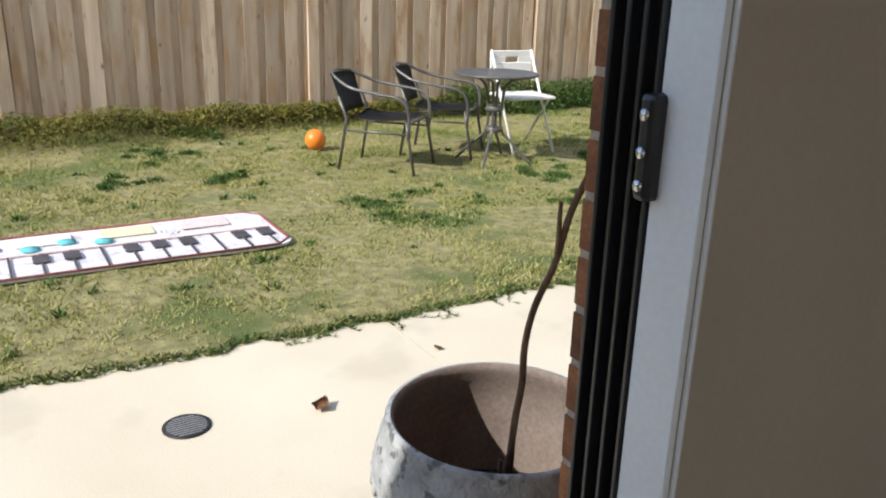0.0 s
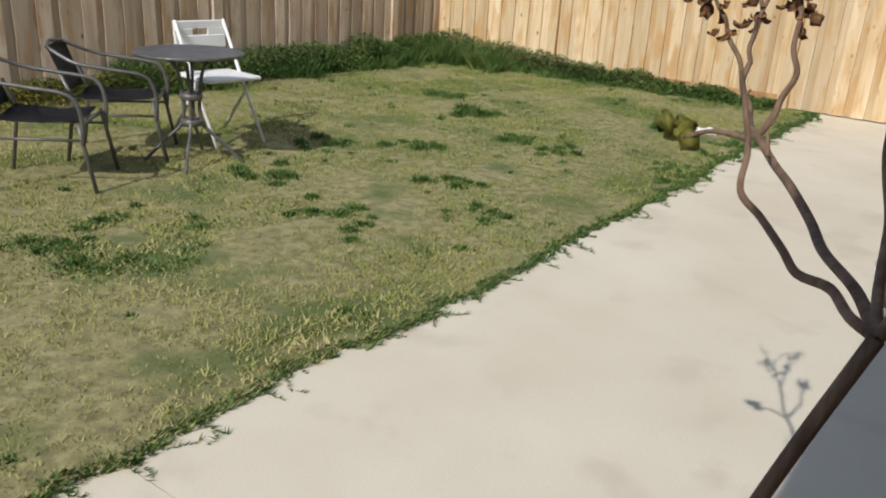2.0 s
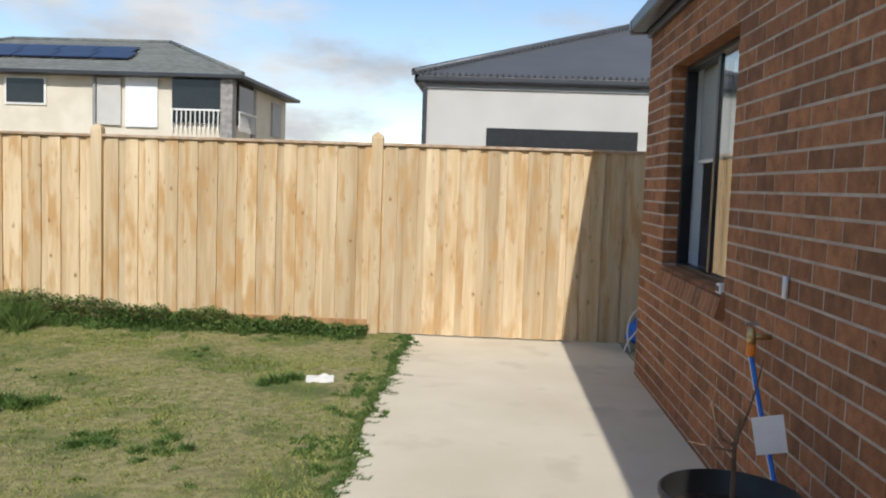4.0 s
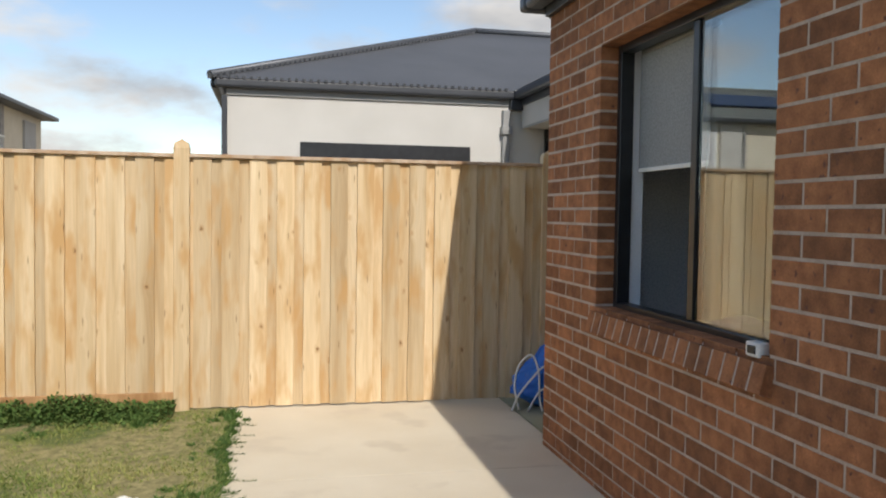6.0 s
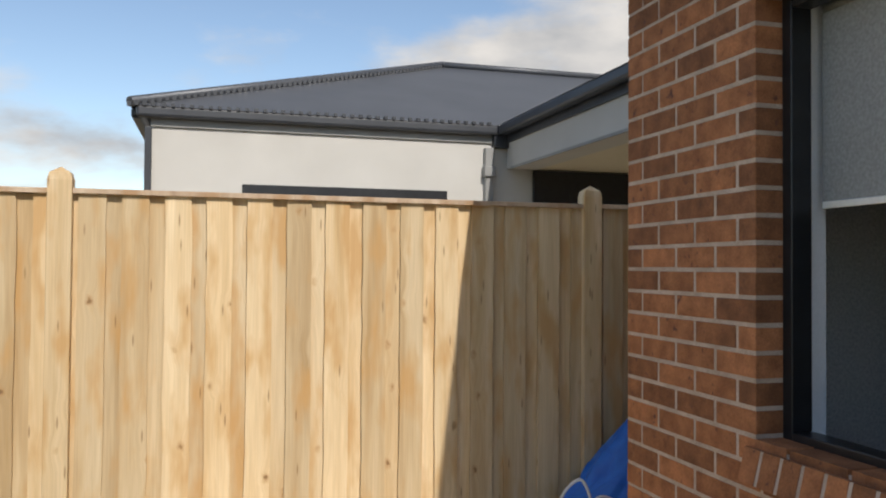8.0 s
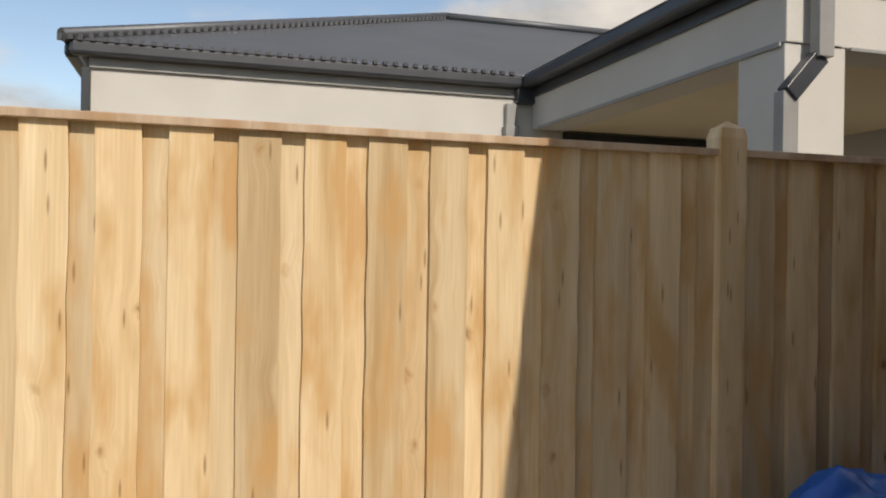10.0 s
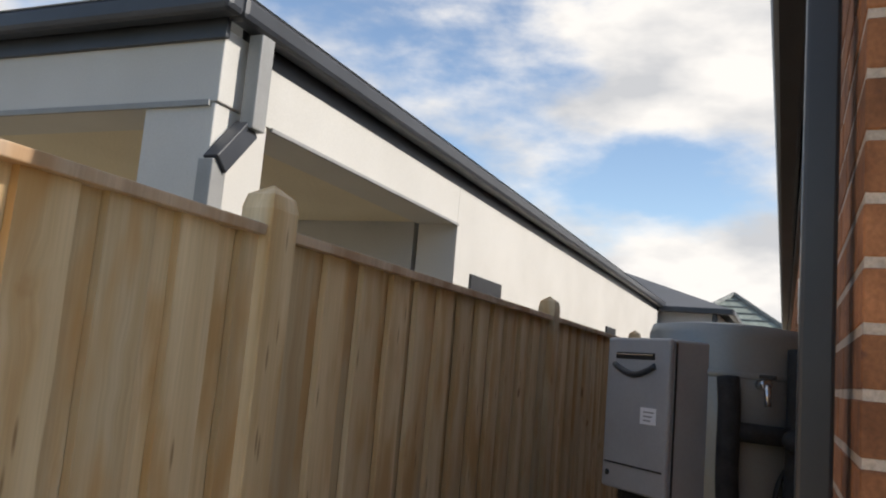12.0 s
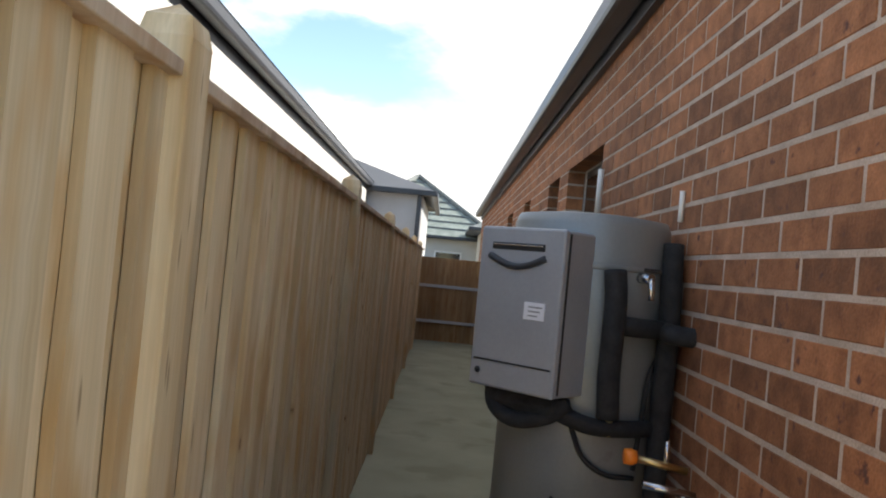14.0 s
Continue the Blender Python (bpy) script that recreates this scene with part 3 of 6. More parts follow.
bed = thing("bed", "bed with pale lilac cover under the window", "bed", (4.35, 3.72, 0.016))
part("base", bm_box(0, 0, 0.16, 1.5, 1.9, 0.3, 0.02), GREYRENDER, bed)
part("mattress", bm_box(0, 0, 0.43, 1.5, 1.9, 0.22, 0.05), PLASTER, bed)
part("cover", bm_box(0.02, 0, 0.57, 1.54, 1.94, 0.08, 0.035), surf("lilac_cover", (0.40, 0.36, 0.46), (0.48, 0.44, 0.54), scale=6, rough=0.9, bump=0.5), bed, "pale lilac cover")

pl = bmesh.new()
bmesh.ops.create_icosphere(pl, subdivisions=4, radius=1.0)
for v in pl.verts:
    n0 = v.co.normalized()
    d = 1 + 0.12 * noise.noise(n0 * 3)
    v.co = Vector((n0.x * 0.28 * d, n0.y * 0.24 * d, max(-0.1, n0.z * 0.20 * d)))
for f in pl.faces:
    f.smooth = True
solid("pillow", pl, surf("lilac_pillow", (0.46, 0.42, 0.54), (0.55, 0.51, 0.62), scale=6, rough=0.9, bump=0.4), "plump lilac pillow lying on the bed", "pillow", at=(3.98, 4.36, 0.725))

# ---- window in the west wall ----
win = thing("window_1", "black aluminium sliding window, one half open", "window", kind="structure")
y0, y1, z0, z1 = W_HOLES[2]
fx = WX + 0.135
for nm, b in (("jamb", bm_box(fx, y0 + 0.022, (z0 + z1) / 2, 0.075, 0.044, z1 - z0, 0.004)), ("jamb", bm_box(fx, y1 - 0.022, (z0 + z1) / 2, 0.075, 0.044, z1 - z0, 0.004)),
              ("head", bm_box(fx, (y0 + y1) / 2, z1 - 0.022, 0.074, y1 - y0 - 0.09, 0.044, 0.004)), ("track", bm_box(fx, (y0 + y1) / 2, z0 + 0.02, 0.08, y1 - y0 - 0.09, 0.04, 0.004)),
              ("mullion", bm_box(fx - 0.012, 3.735, (z0 + z1) / 2, 0.03, 0.05, z1 - z0 - 0.09, 0.003))):
    part(nm, b, BLACKAL, win)
for k, ox in enumerate((-0.012, 0.022)):
    sash = part("sash", bm_box(fx + ox, y0 + 0.06, (z0 + z1) / 2, 0.026, 0.03, z1 - z0 - 0.09, 0.003), BLACKAL, win)
    p = part("pane", bm_box(fx + ox, (y0 + 3.72) / 2 + 0.02, (z0 + z1) / 2, 0.005, 3.70 - y0 - 0.06, z1 - z0 - 0.09), PANE, sash)
    p.visible_shadow = False
for nm, b in (("reveal", bm_box(WX + 0.21, y1 - 0.008, (z0 + z1) / 2, 0.075, 0.016, z1 - z0 - 0.002)), ("reveal", bm_box(WX + 0.21, y0 + 0.008, (z0 + z1) / 2, 0.075, 0.016, z1 - z0 - 0.002)),
              ("inner_sill", bm_box(WX + 0.215, (y0 + y1) / 2, z0 + 0.008, 0.09, y1 - y0 - 0.04, 0.016))):
    part(nm, b, WHITEPAINT, win, "white painted timber reveal")
blind = thing("roller_blind", "pale grey roller blind pulled halfway down", "blind", (WX + 0.205, 0, 0))
part("fabric", bm_box(0, 4.115, 2.0, 0.004, 0.72, 0.59), BLIND, blind)
part("bottom_rail", bm_box(0, 4.115, 1.695, 0.014, 0.72, 0.022, 0.004), WHITEPL, blind)
part("roller", bm_lathe([(0.022, -0.36), (0.022, 0.36)], 16, at=(0.02, 4.115, 2.312), m=pose(0, 0, 0, 90)), BLIND, blind)
# rowlock sill bricks
sill = thing("window_sill", "sloping sill of red bricks set on edge", "sill", kind="structure")
n = 18
for i in range(n):
    yc = y0 - 0.03 + (i + 0.5) * (y1 - y0 + 0.06) / n
    part("brick", bm_box(WX + 0.035, yc, 0.876, 0.15, 0.076, 0.11, 0.004, pose(0, 0, 0, 0, 14, 0)), BRICK, sill)
part("mortar", bm_box(WX + 0.036, (y0 + y1) / 2, 0.8755, 0.146, y1 - y0 + 0.045, 0.106, 0, pose(0, 0, 0, 0, 14, 0)), MORTAR, sill)
part("lintel", bm_box(WX + 0.056, (y0 + y1) / 2, z1 + 0.0, 0.1, y1 - y0 + 0.3, 0.010), BRICK, sill)

# ---- north wall windows ----
for i, (a, b, c, d) in enumerate(N_HOLES):
    w = thing("window_%d" % (i + 2), "dark framed window set back in the brick side wall", "window", kind="structure")
    part("window_frame", bm_box((a + b) / 2, NY - 0.15, (c + d) / 2, b - a - 0.01, 0.05, d - c - 0.01), BLACKAL, w)
    part("pane", bm_box((a + b) / 2, NY - 0.122, (c + d) / 2, b - a - 0.11, 0.008, d - c - 0.11), DARKPANE, w)

# ---- sliding doors ----
def slider(name, ya, yb, leaf_from, leaf_to, label):
    """Black aluminium sliding door: frame with three track channels, one glazed leaf with a latch."""
    d = thing(name, label, "door", kind="structure")
    x0 = WX + 0.062
    for yy, s in ((ya, 1), (yb, -1)):
        part("jamb", bm_box(x0 + 0.05, yy + s * 0.010, 1.075, 0.098, 0.020, 2.14, 0.002), BLACKAL, d)
        for k in range(4):
            part("track_fin", bm_box(x0 + 0.006 + k * 0.0295, yy + s * 0.028, 1.075, 0.008, 0.018, 2.08, 0.002), BLACKAL, d)
    part("head", bm_box(x0 + 0.05, (ya + yb) / 2, 2.12, 0.098, yb - ya - 0.05, 0.05, 0.003), BLACKAL, d)
    part("sill_track", bm_box(x0 + 0.05, (ya + yb) / 2, 0.012, 0.098, yb - ya - 0.05, 0.024, 0.003), BLACKAL, d)
    leaf = part("leaf_stile", bm_box(x0 + 0.05, leaf_from + 0.03, 1.07, 0.032, 0.06, 2.0, 0.003), BLACKAL, d)
    part("leaf_stile", bm_box(x0 + 0.05, leaf_to - 0.03, 1.07, 0.032, 0.06, 2.0, 0.003), BLACKAL, d)
    for zz in (0.09, 2.05):
        part("leaf_rail", bm_box(x0 + 0.05, (leaf_from + leaf_to) / 2, zz, 0.032, leaf_to - leaf_from - 0.12, 0.08, 0.003), BLACKAL, d)
    p = part("pane", bm_box(x0 + 0.05, (leaf_from + leaf_to) / 2, 1.07, 0.006, leaf_to - leaf_from - 0.12, 1.88), PANE, leaf)
    p.visible_shadow = False
    return d


door = slider("door_1", W_HOLES[0][0], W_HOLES[0][1], -4.3, -3.2, "open black aluminium sliding door of the brick house")
slider("door_2", W_HOLES[1][0], W_HOLES[1][1], -0.75, 1.15, "closed black aluminium glazed door in the brick wall")
for ya, yb in ((-4.35, -2.0), (-0.8, 1.2)):
    trim = thing("trim", "white painted timber reveal and architrave", "trim", kind="structure")
    for yy, s in ((ya, 1), (yb, -1)):
        part("reveal_board", bm_box(WX + 0.2035, yy + s * 0.029, 1.07, 0.080, 0.011, 2.14, 0.002), WHITEPAINT, trim)
        part("stop_bead", bm_box(WX + 0.2475, yy + s * 0.0215, 1.07, 0.008, 0.004, 2.14, 0.001), WHITEPAINT, trim)
latch = part("latch", bm_box(WX + 0.163, -2.037, 1.16, 0.026, 0.035, 0.13, 0.008), BLACKAL, door, "black latch keeper with bright screws")
for zz in (1.115, 1.155, 1.20):
    part("screw", bm_lathe([(0.0, 0.004), (0.007, 0.003), (0.008, 0.0)], 10, at=(WX + 0.163, -2.0555, zz), m=pose(0, 0, 0, 90)), CHROME, latch)


# ---- fences ----
def post_bm(h, w=0.11, d=0.09):
    b = bm_box(0, 0, h / 2 - 0.015, w, d, h - 0.03, 0.004)
    t = bmesh.new()
    base = [t.verts.new((sx * (w / 2 + 0.0004), sy * (d / 2 + 0.0004), h - 0.037)) for sx, sy in ((-1, -1), (1, -1), (1, 1), (-1, 1))]
    mid = [t.verts.new((sx * w * 0.42, sy * d * 0.42, h)) for sx, sy in ((-1, -1), (1, -1), (1, 1), (-1, 1))]
    tip = t.verts.new((0, 0, h + 0.03))
    for i in range(4):
        j = (i + 1) % 4
        t.faces.new((base[i], base[j], mid[j], mid[i]))
        t.faces.new((mid[i], mid[j], tip))
    return join(b, t)


def paling_bm(w, h, seed):
    rnd = random.Random(seed)
    b = bmesh.new()
    n = 11
    rows = []
    for i in range(n + 1):
        z = 0.015 + (h - 0.015) * i / n
        wob = 0.0032 * rnd.uniform(-1, 1)
        cup = 0.0008 * rnd.uniform(-1, 1)
        rows.append([b.verts.new(p) for p in ((-w / 2 + wob, -0.0095, z), (w / 2 + wob, -0.0095 + cup, z), (w / 2 + wob, 0.0095, z), (-w / 2 + wob, 0.0095, z))])
    for a, c in zip(rows, rows[1:]):
        for i in range(4):
            j = (i + 1) % 4
            b.faces.new((a[i], a[j], c[j], c[i]))
    b.faces.new(rows[0][::-1])
    b.faces.new(rows[-1])
    return b


def fence(name, label, length, posts, material, pitch, turn_m, plinth, wide, narrow, rnd, lo=0.0):
    """A lapped and capped paling fence along local x, palings facing local -y."""
    f = thing(name, label, "fence", kind="structure")
    f.matrix_basis = turn_m
    meshes = {}
    for layer, w in ((0, narrow), (1, wide)):
        meshes[layer] = [mesh_of("paling", paling_bm(w, TOP - 0.012, 10 * layer + k + len(name)), material) for k in range(4)]
    n = int(length / pitch)
    for i in range(n):
        layer = i % 2
        o = new("paling", rnd.choice(meshes[layer]))
        o.parent = f
        o.matrix_basis = pose((i + 0.5) * pitch + rnd.uniform(-0.003, 0.003), -0.0215 * layer + rnd.uniform(-0.0004, 0.0004), lo, rnd.uniform(-0.05, 0.05), rnd.uniform(-0.12, 0.12), rnd.uniform(-0.5, 0.5))
    for z in (0.35, 1.0, 1.6):
        part("rail", bm_box(length / 2, 0.035, z, length, 0.045, 0.09, 0.003), material, f)
    pm = mesh_of("post", post_bm(TOP + 0.085), material)
    for x in posts:
        o = new("post", pm)
        o.parent = f
        o.matrix_basis = pose(x, -0.02, 0)
    ends = [0.0] + sorted(posts) + [length]
    for a, b in zip(ends, ends[1:]):
        a += 0.056 if a > 0 else 0
        b -= 0.056 if b < length else 0
        if b - a > 0.1:
            part("cap", bm_box((a + b) / 2, -0.010, TOP, b - a, 0.092, 0.026, 0.003, pose(0, 0, 0, 3, rnd.uniform(-0.1, 0.1), 0)), CAP, f)
    if plinth:
        part("plinth", bm_box((plinth[0] + plinth[1]) / 2, -0.044, 0.07, plinth[1] - plinth[0], 0.022, 0.14, 0.004), PLINTH, f)
    return f


CAP = wood_mat("cap_pine", (0.54, 0.42, 0.31), (0.45, 0.33, 0.23), (0.34, 0.23, 0.15), knots=False)
rnd = random.Random(4)
fence("fence_side", "new pale pine paling fence with capped top", END - FX, [p - FX for p in (-1.868, 0.90, 3.655, 6.22, 8.92, 11.62, 14.32, 17.02)], PINE, 0.0985,
      pose(FX, FY, 0), (0.0, 0.9 - FX), 0.125, 0.150, rnd)
fence("fence_back", "weathered grey brown paling fence with plinth board", 14.6, [2.8, 5.54, 8.24, 10.94, 13.64], GREYWOOD, 0.0985,
      pose(FX, -8.0, 0, 0, 0, 90), (0.0, 14.5), 0.125, 0.150, rnd)
solid("fence_end", bm_box((FX + WX) / 2, -8.05, 0.92, WX - FX, 0.08, 1.84), GREYWOOD, "plain closing fence at the yard's end", "fence", "structure")

# ---- passage end ----
gate = thing("gate", "brown paling gate closing the side passage", "gate", (END, NY, 0))
for i in range(12):
    part("paling", bm_box(0.004 * (i % 2), 0.05 + i * 0.106, 0.85, 0.02, 0.112, 1.7, 0.003), PLINTH, gate)
for z in (0.4, 1.12):
    part("rail", bm_box(-0.03, 0.63, z, 0.03, 1.25, 0.06, 0.003), RENDER, gate, "pale painted rail")


# ---- neighbouring houses ----
def hip_roof(x0, x1, y0, y1, z, slope, inset):
    """A hipped roof over a rectangle with its ridge along the longer side."""
    b = bmesh.new()
    c = [b.verts.new(p) for p in ((x0, y0, z), (x1, y0, z), (x1, y1, z), (x0, y1, z))]
    h = min(x1 - x0, y1 - y0) / 2
    if x1 - x0 > y1 - y0:
        r = [b.verts.new((x0 + h, (y0 + y1) / 2, z + slope * h)), b.verts.new((x1 - h, (y0 + y1) / 2, z + slope * h))]
        fs = ((c[0], c[1], r[1], r[0]), (c[2], c[3], r[0], r[1]), (c[3], c[0], r[0]), (c[1], c[2], r[1]))
    else:
        r = [b.verts.new(((x0 + x1) / 2, y0 + h, z + slope * h)), b.verts.new(((x0 + x1) / 2, y1 - h, z + slope * h))]
        fs = ((c[0], c[1], r[0]), (c[1], c[2], r[1], r[0]), (c[2], c[3], r[1]), (c[3], c[0], r[0], r[1]))
    for f in fs:
        b.faces.new(f)
    return b


def hip_cap(p, q):
    return bm_tube([p, q], 0.055, 8)


nb = thing("neighbour_house", "white rendered single-storey house with charcoal steel roof", "house")
NZ = 3.06
# main block and wing
part("wall", bm_box(5.05, 11.6, 1.49, 8.2, 0.2, 2.98), RENDER, nb, "white rendered wall")
part("wall", bm_box(1.05, 14.8, 1.49, 0.2, 6.2, 2.98), RENDER, nb, "white rendered wall")
part("wall", bm_box(13.735, 8.04, 1.5, 11.47, 0.34, 3.02), RENDER, nb, "white rendered wall")
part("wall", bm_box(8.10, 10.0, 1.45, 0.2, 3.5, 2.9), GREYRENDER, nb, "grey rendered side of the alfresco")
part("beam", bm_box(6.665, 8.05, 2.84, 2.67, 0.36, 0.35, 0.006), RENDER, nb, "white beam over the alfresco")
part("beam", bm_box(5.14, 9.66, 2.842, 0.38, 3.6, 0.352, 0.006), RENDER, nb, "white beam over the alfresco")
part("column", bm_box(5.16, 8.08, 1.332, 0.41, 0.41, 2.664, 0.006), RENDER, nb, "white rendered corner column")
part("alfresco_ceiling", bm_box(6.62, 9.95, 2.692, 2.74, 3.5, 0.03), SOFFIT, nb, "beige lined ceiling")
# black sheet supplies the darkness below the alfresco ceiling
part("glazed_door", bm_box(6.62, 11.465, 1.33, 2.66, 0.05, 2.66, 0.004), BLACKAL, nb, "black sheet standing in for the shade at the alfresco's back")
part("drip_bead", bm_box(6.70, 7.868, 2.66, 2.62, 0.02, 0.022, 0.003), MIDGREY, nb, "dark drip edge under the beam")
part("drip_bead", bm_box(4.946, 9.6, 2.66, 0.02, 3.4, 0.03, 0.003), MIDGREY, nb, "dark drip edge under the beam")
rb = bmesh.new()
X0, gx, gy, gz = 0.75, 4.80, 7.74, NZ + 0.1
vs = [rb.verts.new(q) for q in ((X0, 11.36, gz), (gx, 11.36, gz), (5.3, 15.6, gz + 1.72), (12.5, 15.6, gz + 1.72), (20.0, 15.6, gz + 1.72),
                                (gx, gy, gz), (8.6, 11.6, gz + 1.55), (20.0, 11.6, gz + 1.55), (20.0, gy, gz), (X0, 19.8, gz), (8.9, 15.6, gz + 1.72))]
rb.faces.new((vs[0], vs[1], vs[10], vs[2]))
rb.faces.new((vs[1], vs[5], vs[6], vs[10]))
rb.faces.new((vs[5], vs[8], vs[7], vs[6]))
rb.faces.new((vs[9], vs[0], vs[2]))
rb.faces.new((vs[6], vs[7], vs[4], vs[10]))
part("roof", rb, ROOF, nb, "charcoal corrugated steel roof")
part("ridge_cap", hip_cap((X0, 11.36, gz + 0.03), (5.3, 15.6, gz + 1.76)), ROOF, nb)
part("ridge_cap", hip_cap((5.3, 15.6, gz + 1.76), (8.9, 15.6, gz + 1.76)), ROOF, nb)
# closure ends of the corrugations along gutter and hip
ends = []
for i in range(42):
    x = 0.8 + i * 0.095
    ends.append((x - 0.02, 11.345, gz - 0.005, x + 0.02, 11.40, gz + 0.028))
for i in range(64):
    k = i / 64
    x, y, z = X0 + 4.55 * k, 11.36 + 4.24 * k, gz + 1.72 * k
    ends.append((x - 0.02, y - 0.085, z - 0.03, x + 0.02, y - 0.045, z + 0.02))
tagged(raw_boxes("roof_closure", ends, GUTTER, nb), kind="stuff")
# gutters: a quad profile with a pale edge line under it
part("valley_board", bm_box(gx + 0.12, 11.44, NZ - 0.03, 0.3, 0.1, 0.25, 0.004), GUTTER, nb)
part("gutter", bm_box((X0 + gx) / 2 + 0.06, 11.42, NZ + 0.045, gx - X0, 0.12, 0.12, 0.03), GUTTER, nb)
part("gutter", bm_box(X0 + 0.06, 15.6, NZ + 0.045, 0.12, 8.2, 0.12, 0.03), GUTTER, nb)
part("gutter", bm_box(gx + 0.06, (gy + 11.36) / 2, NZ + 0.045, 0.12, 11.36 - gy, 0.12, 0.03), GUTTER, nb)
part("gutter", bm_box((gx + 20) / 2 + 0.06, gy + 0.06, NZ + 0.045, 20 - gx - 0.12, 0.12, 0.12, 0.03), GUTTER, nb)
part("fascia", bm_box((X0 + gx + 0.3) / 2 + 0.1, 11.49, NZ - 0.05, gx + 0.1 - X0, 0.04, 0.1, 0.006), MIDGREY, nb, "grey eave lining")
part("fascia", bm_box(gx + 0.14, (gy + 11.36) / 2 + 0.1, NZ + 0.0, 0.03, 11.36 - gy, 0.19, 0.003), GUTTER, nb)
part("fascia", bm_box((gx + 20) / 2 + 0.16, gy + 0.14, NZ + 0.0, 20 - gx - 0.3, 0.03, 0.19, 0.003), GUTTER, nb)
part("window", bm_box(3.06, 11.492, 1.73, 2.32, 0.05, 1.3, 0.004), BLACKAL, nb, "wide black framed window")
part("window", bm_box(8.75, 7.865, 2.02, 0.80, 0.03, 0.58, 0.004), BLACKAL, nb, "small black framed window")
part("window", bm_box(14.4, 7.86, 2.1, 0.7, 0.03, 0.36, 0.004), BLACKAL, nb, "small black framed window")
dp = part("downpipe", bm_box(4.72, 11.455, 1.45, 0.1, 0.08, 2.9, 0.008), MIDGREY, nb, "grey square downpipe")
part("rain_head", bm_box(4.72, 11.44, 2.62, 0.14, 0.12, 0.12, 0.008), MIDGREY, dp)
part("downpipe", bm_box(0.93, 11.46, 1.5, 0.07, 0.07, 2.9, 0.008), GUTTER, nb, "dark downpipe on the corner")
dp = part("downpipe", bm_box(5.12, gy + 0.04, 2.80, 0.1, 0.08, 0.46, 0.006), MIDGREY, nb, "grey downpipe with an offset bend")
part("offset_bend", bm_box(5.02, gy + 0.07, 2.47, 0.1, 0.085, 0.30, 0.006, pose(0, 0, 0, 0, 42, 0)), GUTTER, dp)
part("lower_pipe", bm_box(4.93, gy + 0.09, 1.2, 0.1, 0.085, 2.36, 0.006), MIDGREY, dp)
# hidden pale slab, added to reflect sunlight up to the alfresco ceiling
part("patio_slab", bm_box(6.6, 9.6, -0.05, 2.8, 3.6, 0.1), CONCRETE, nb, "unseen pale slab bouncing light to the alfresco ceiling")
# garage block at the far end
part("garage_wall", bm_box(22.5, 9.0, 1.5, 6.0, 4.6, 3.0), GREYRENDER, nb, "grey rendered garage wall on the boundary")
part("garage_roof", hip_roof(19.25, 25.9, 6.4, 11.7, 3.06, 0.38, 0), ROOF, nb)
part("gutter", bm_box(19.3, 9.05, 3.02, 0.12, 5.3, 0.12, 0.02), GUTTER, nb)
part("gutter", bm_box(22.6, 6.44, 3.02, 6.5, 0.12, 0.12, 0.02), GUTTER, nb)
part("wall_light", bm_box(19.46, 7.35, 2.45, 0.09, 0.09, 0.14, 0.02), BLACKAL, nb, "small black wall light")
part("rain_pipe", bm_box(19.46, 6.76, 1.5, 0.09, 0.09, 3.0, 0.01), GUTTER, nb)


def storey_house(name, label, x0, x1, y0, y1, eave, wall_m, roof_m, wins, axis="y", slope=0.42):
    """A two-storey house: walls, hipped roof with overhang, gutter, framed windows on its near side."""
    h = thing(name, label, "house")
    part("wall", bm_box((x0 + x1) / 2, (y0 + y1) / 2, eave / 2, x1 - x0, y1 - y0, eave), wall_m, h)
    part("roof", hip_roof(x0 - 0.6, x1 + 0.6, y0 - 0.6, y1 + 0.6, eave + 0.12, slope, 0), roof_m, h)
    part("gutter", bm_box((x0 + x1) / 2, (y0 + y1) / 2, eave + 0.04, x1 - x0 + 1.24, y1 - y0 + 1.24, 0.16, 0.03), GUTTER, h)
    for u, z, w, hh in wins:
        if axis == "y":
            f = part("window", bm_box(u, y0 - 0.03, z, w, 0.1, hh, 0.01), WHITEPL, h)
            part("pane", bm_box(u, y0 - 0.085, z, w - 0.16, 0.02, hh - 0.16), DARKPANE, f)
        else:
            f = part("window", bm_box(x0 - 0.03, u, z, 0.1, w, hh, 0.01), WHITEPL, h)
            part("pane", bm_box(x0 - 0.085, u, z, 0.02, w - 0.16, hh - 0.16), DARKPANE, f)
    return h


FE = 5.45
far = storey_house("two_storey_house", "cream two-storey house with grey tiled roof and solar panels", -24.6, -8.6, 31.7, 40.3, FE, CREAM, TILE,
                   [(-22.4, 4.75, 1.4, 1.05), (-20.2, 4.75, 0.6, 1.05), (-17.25, 4.75, 1.75, 1.15), ], slope=0.40)
part("blind_panel", bm_box(-13.7, 31.62, 4.4, 1.0, 0.1, 1.9), RENDER, far, "pale blind behind a tall window")
part("jamb", bm_box(-14.3, 31.6, 4.4, 0.12, 0.14, 2.0), MIDGREY, far)
part("white_panel", bm_box(-12.35, 31.64, 4.4, 1.35, 0.1, 2.0), WHITEPAINT, far, "white wall panel")
# flat near-black panels give the balcony its shaded depth
part("balcony_opening", bm_box(-10.05, 31.62, 4.5, 2.0, 0.16, 1.75), DARKPANE, far, "near-black panel standing in for the shaded balcony recess")
part("balcony_opening", bm_box(-8.56, 33.2, 4.5, 0.16, 2.0, 1.75), DARKPANE, far, "near-black panel standing in for the shaded balcony recess")
part("balcony_wall", bm_box(-8.55, 38.3, 4.3, 0.1, 1.6, 1.6), GREYRENDER, far, "grey side panel")
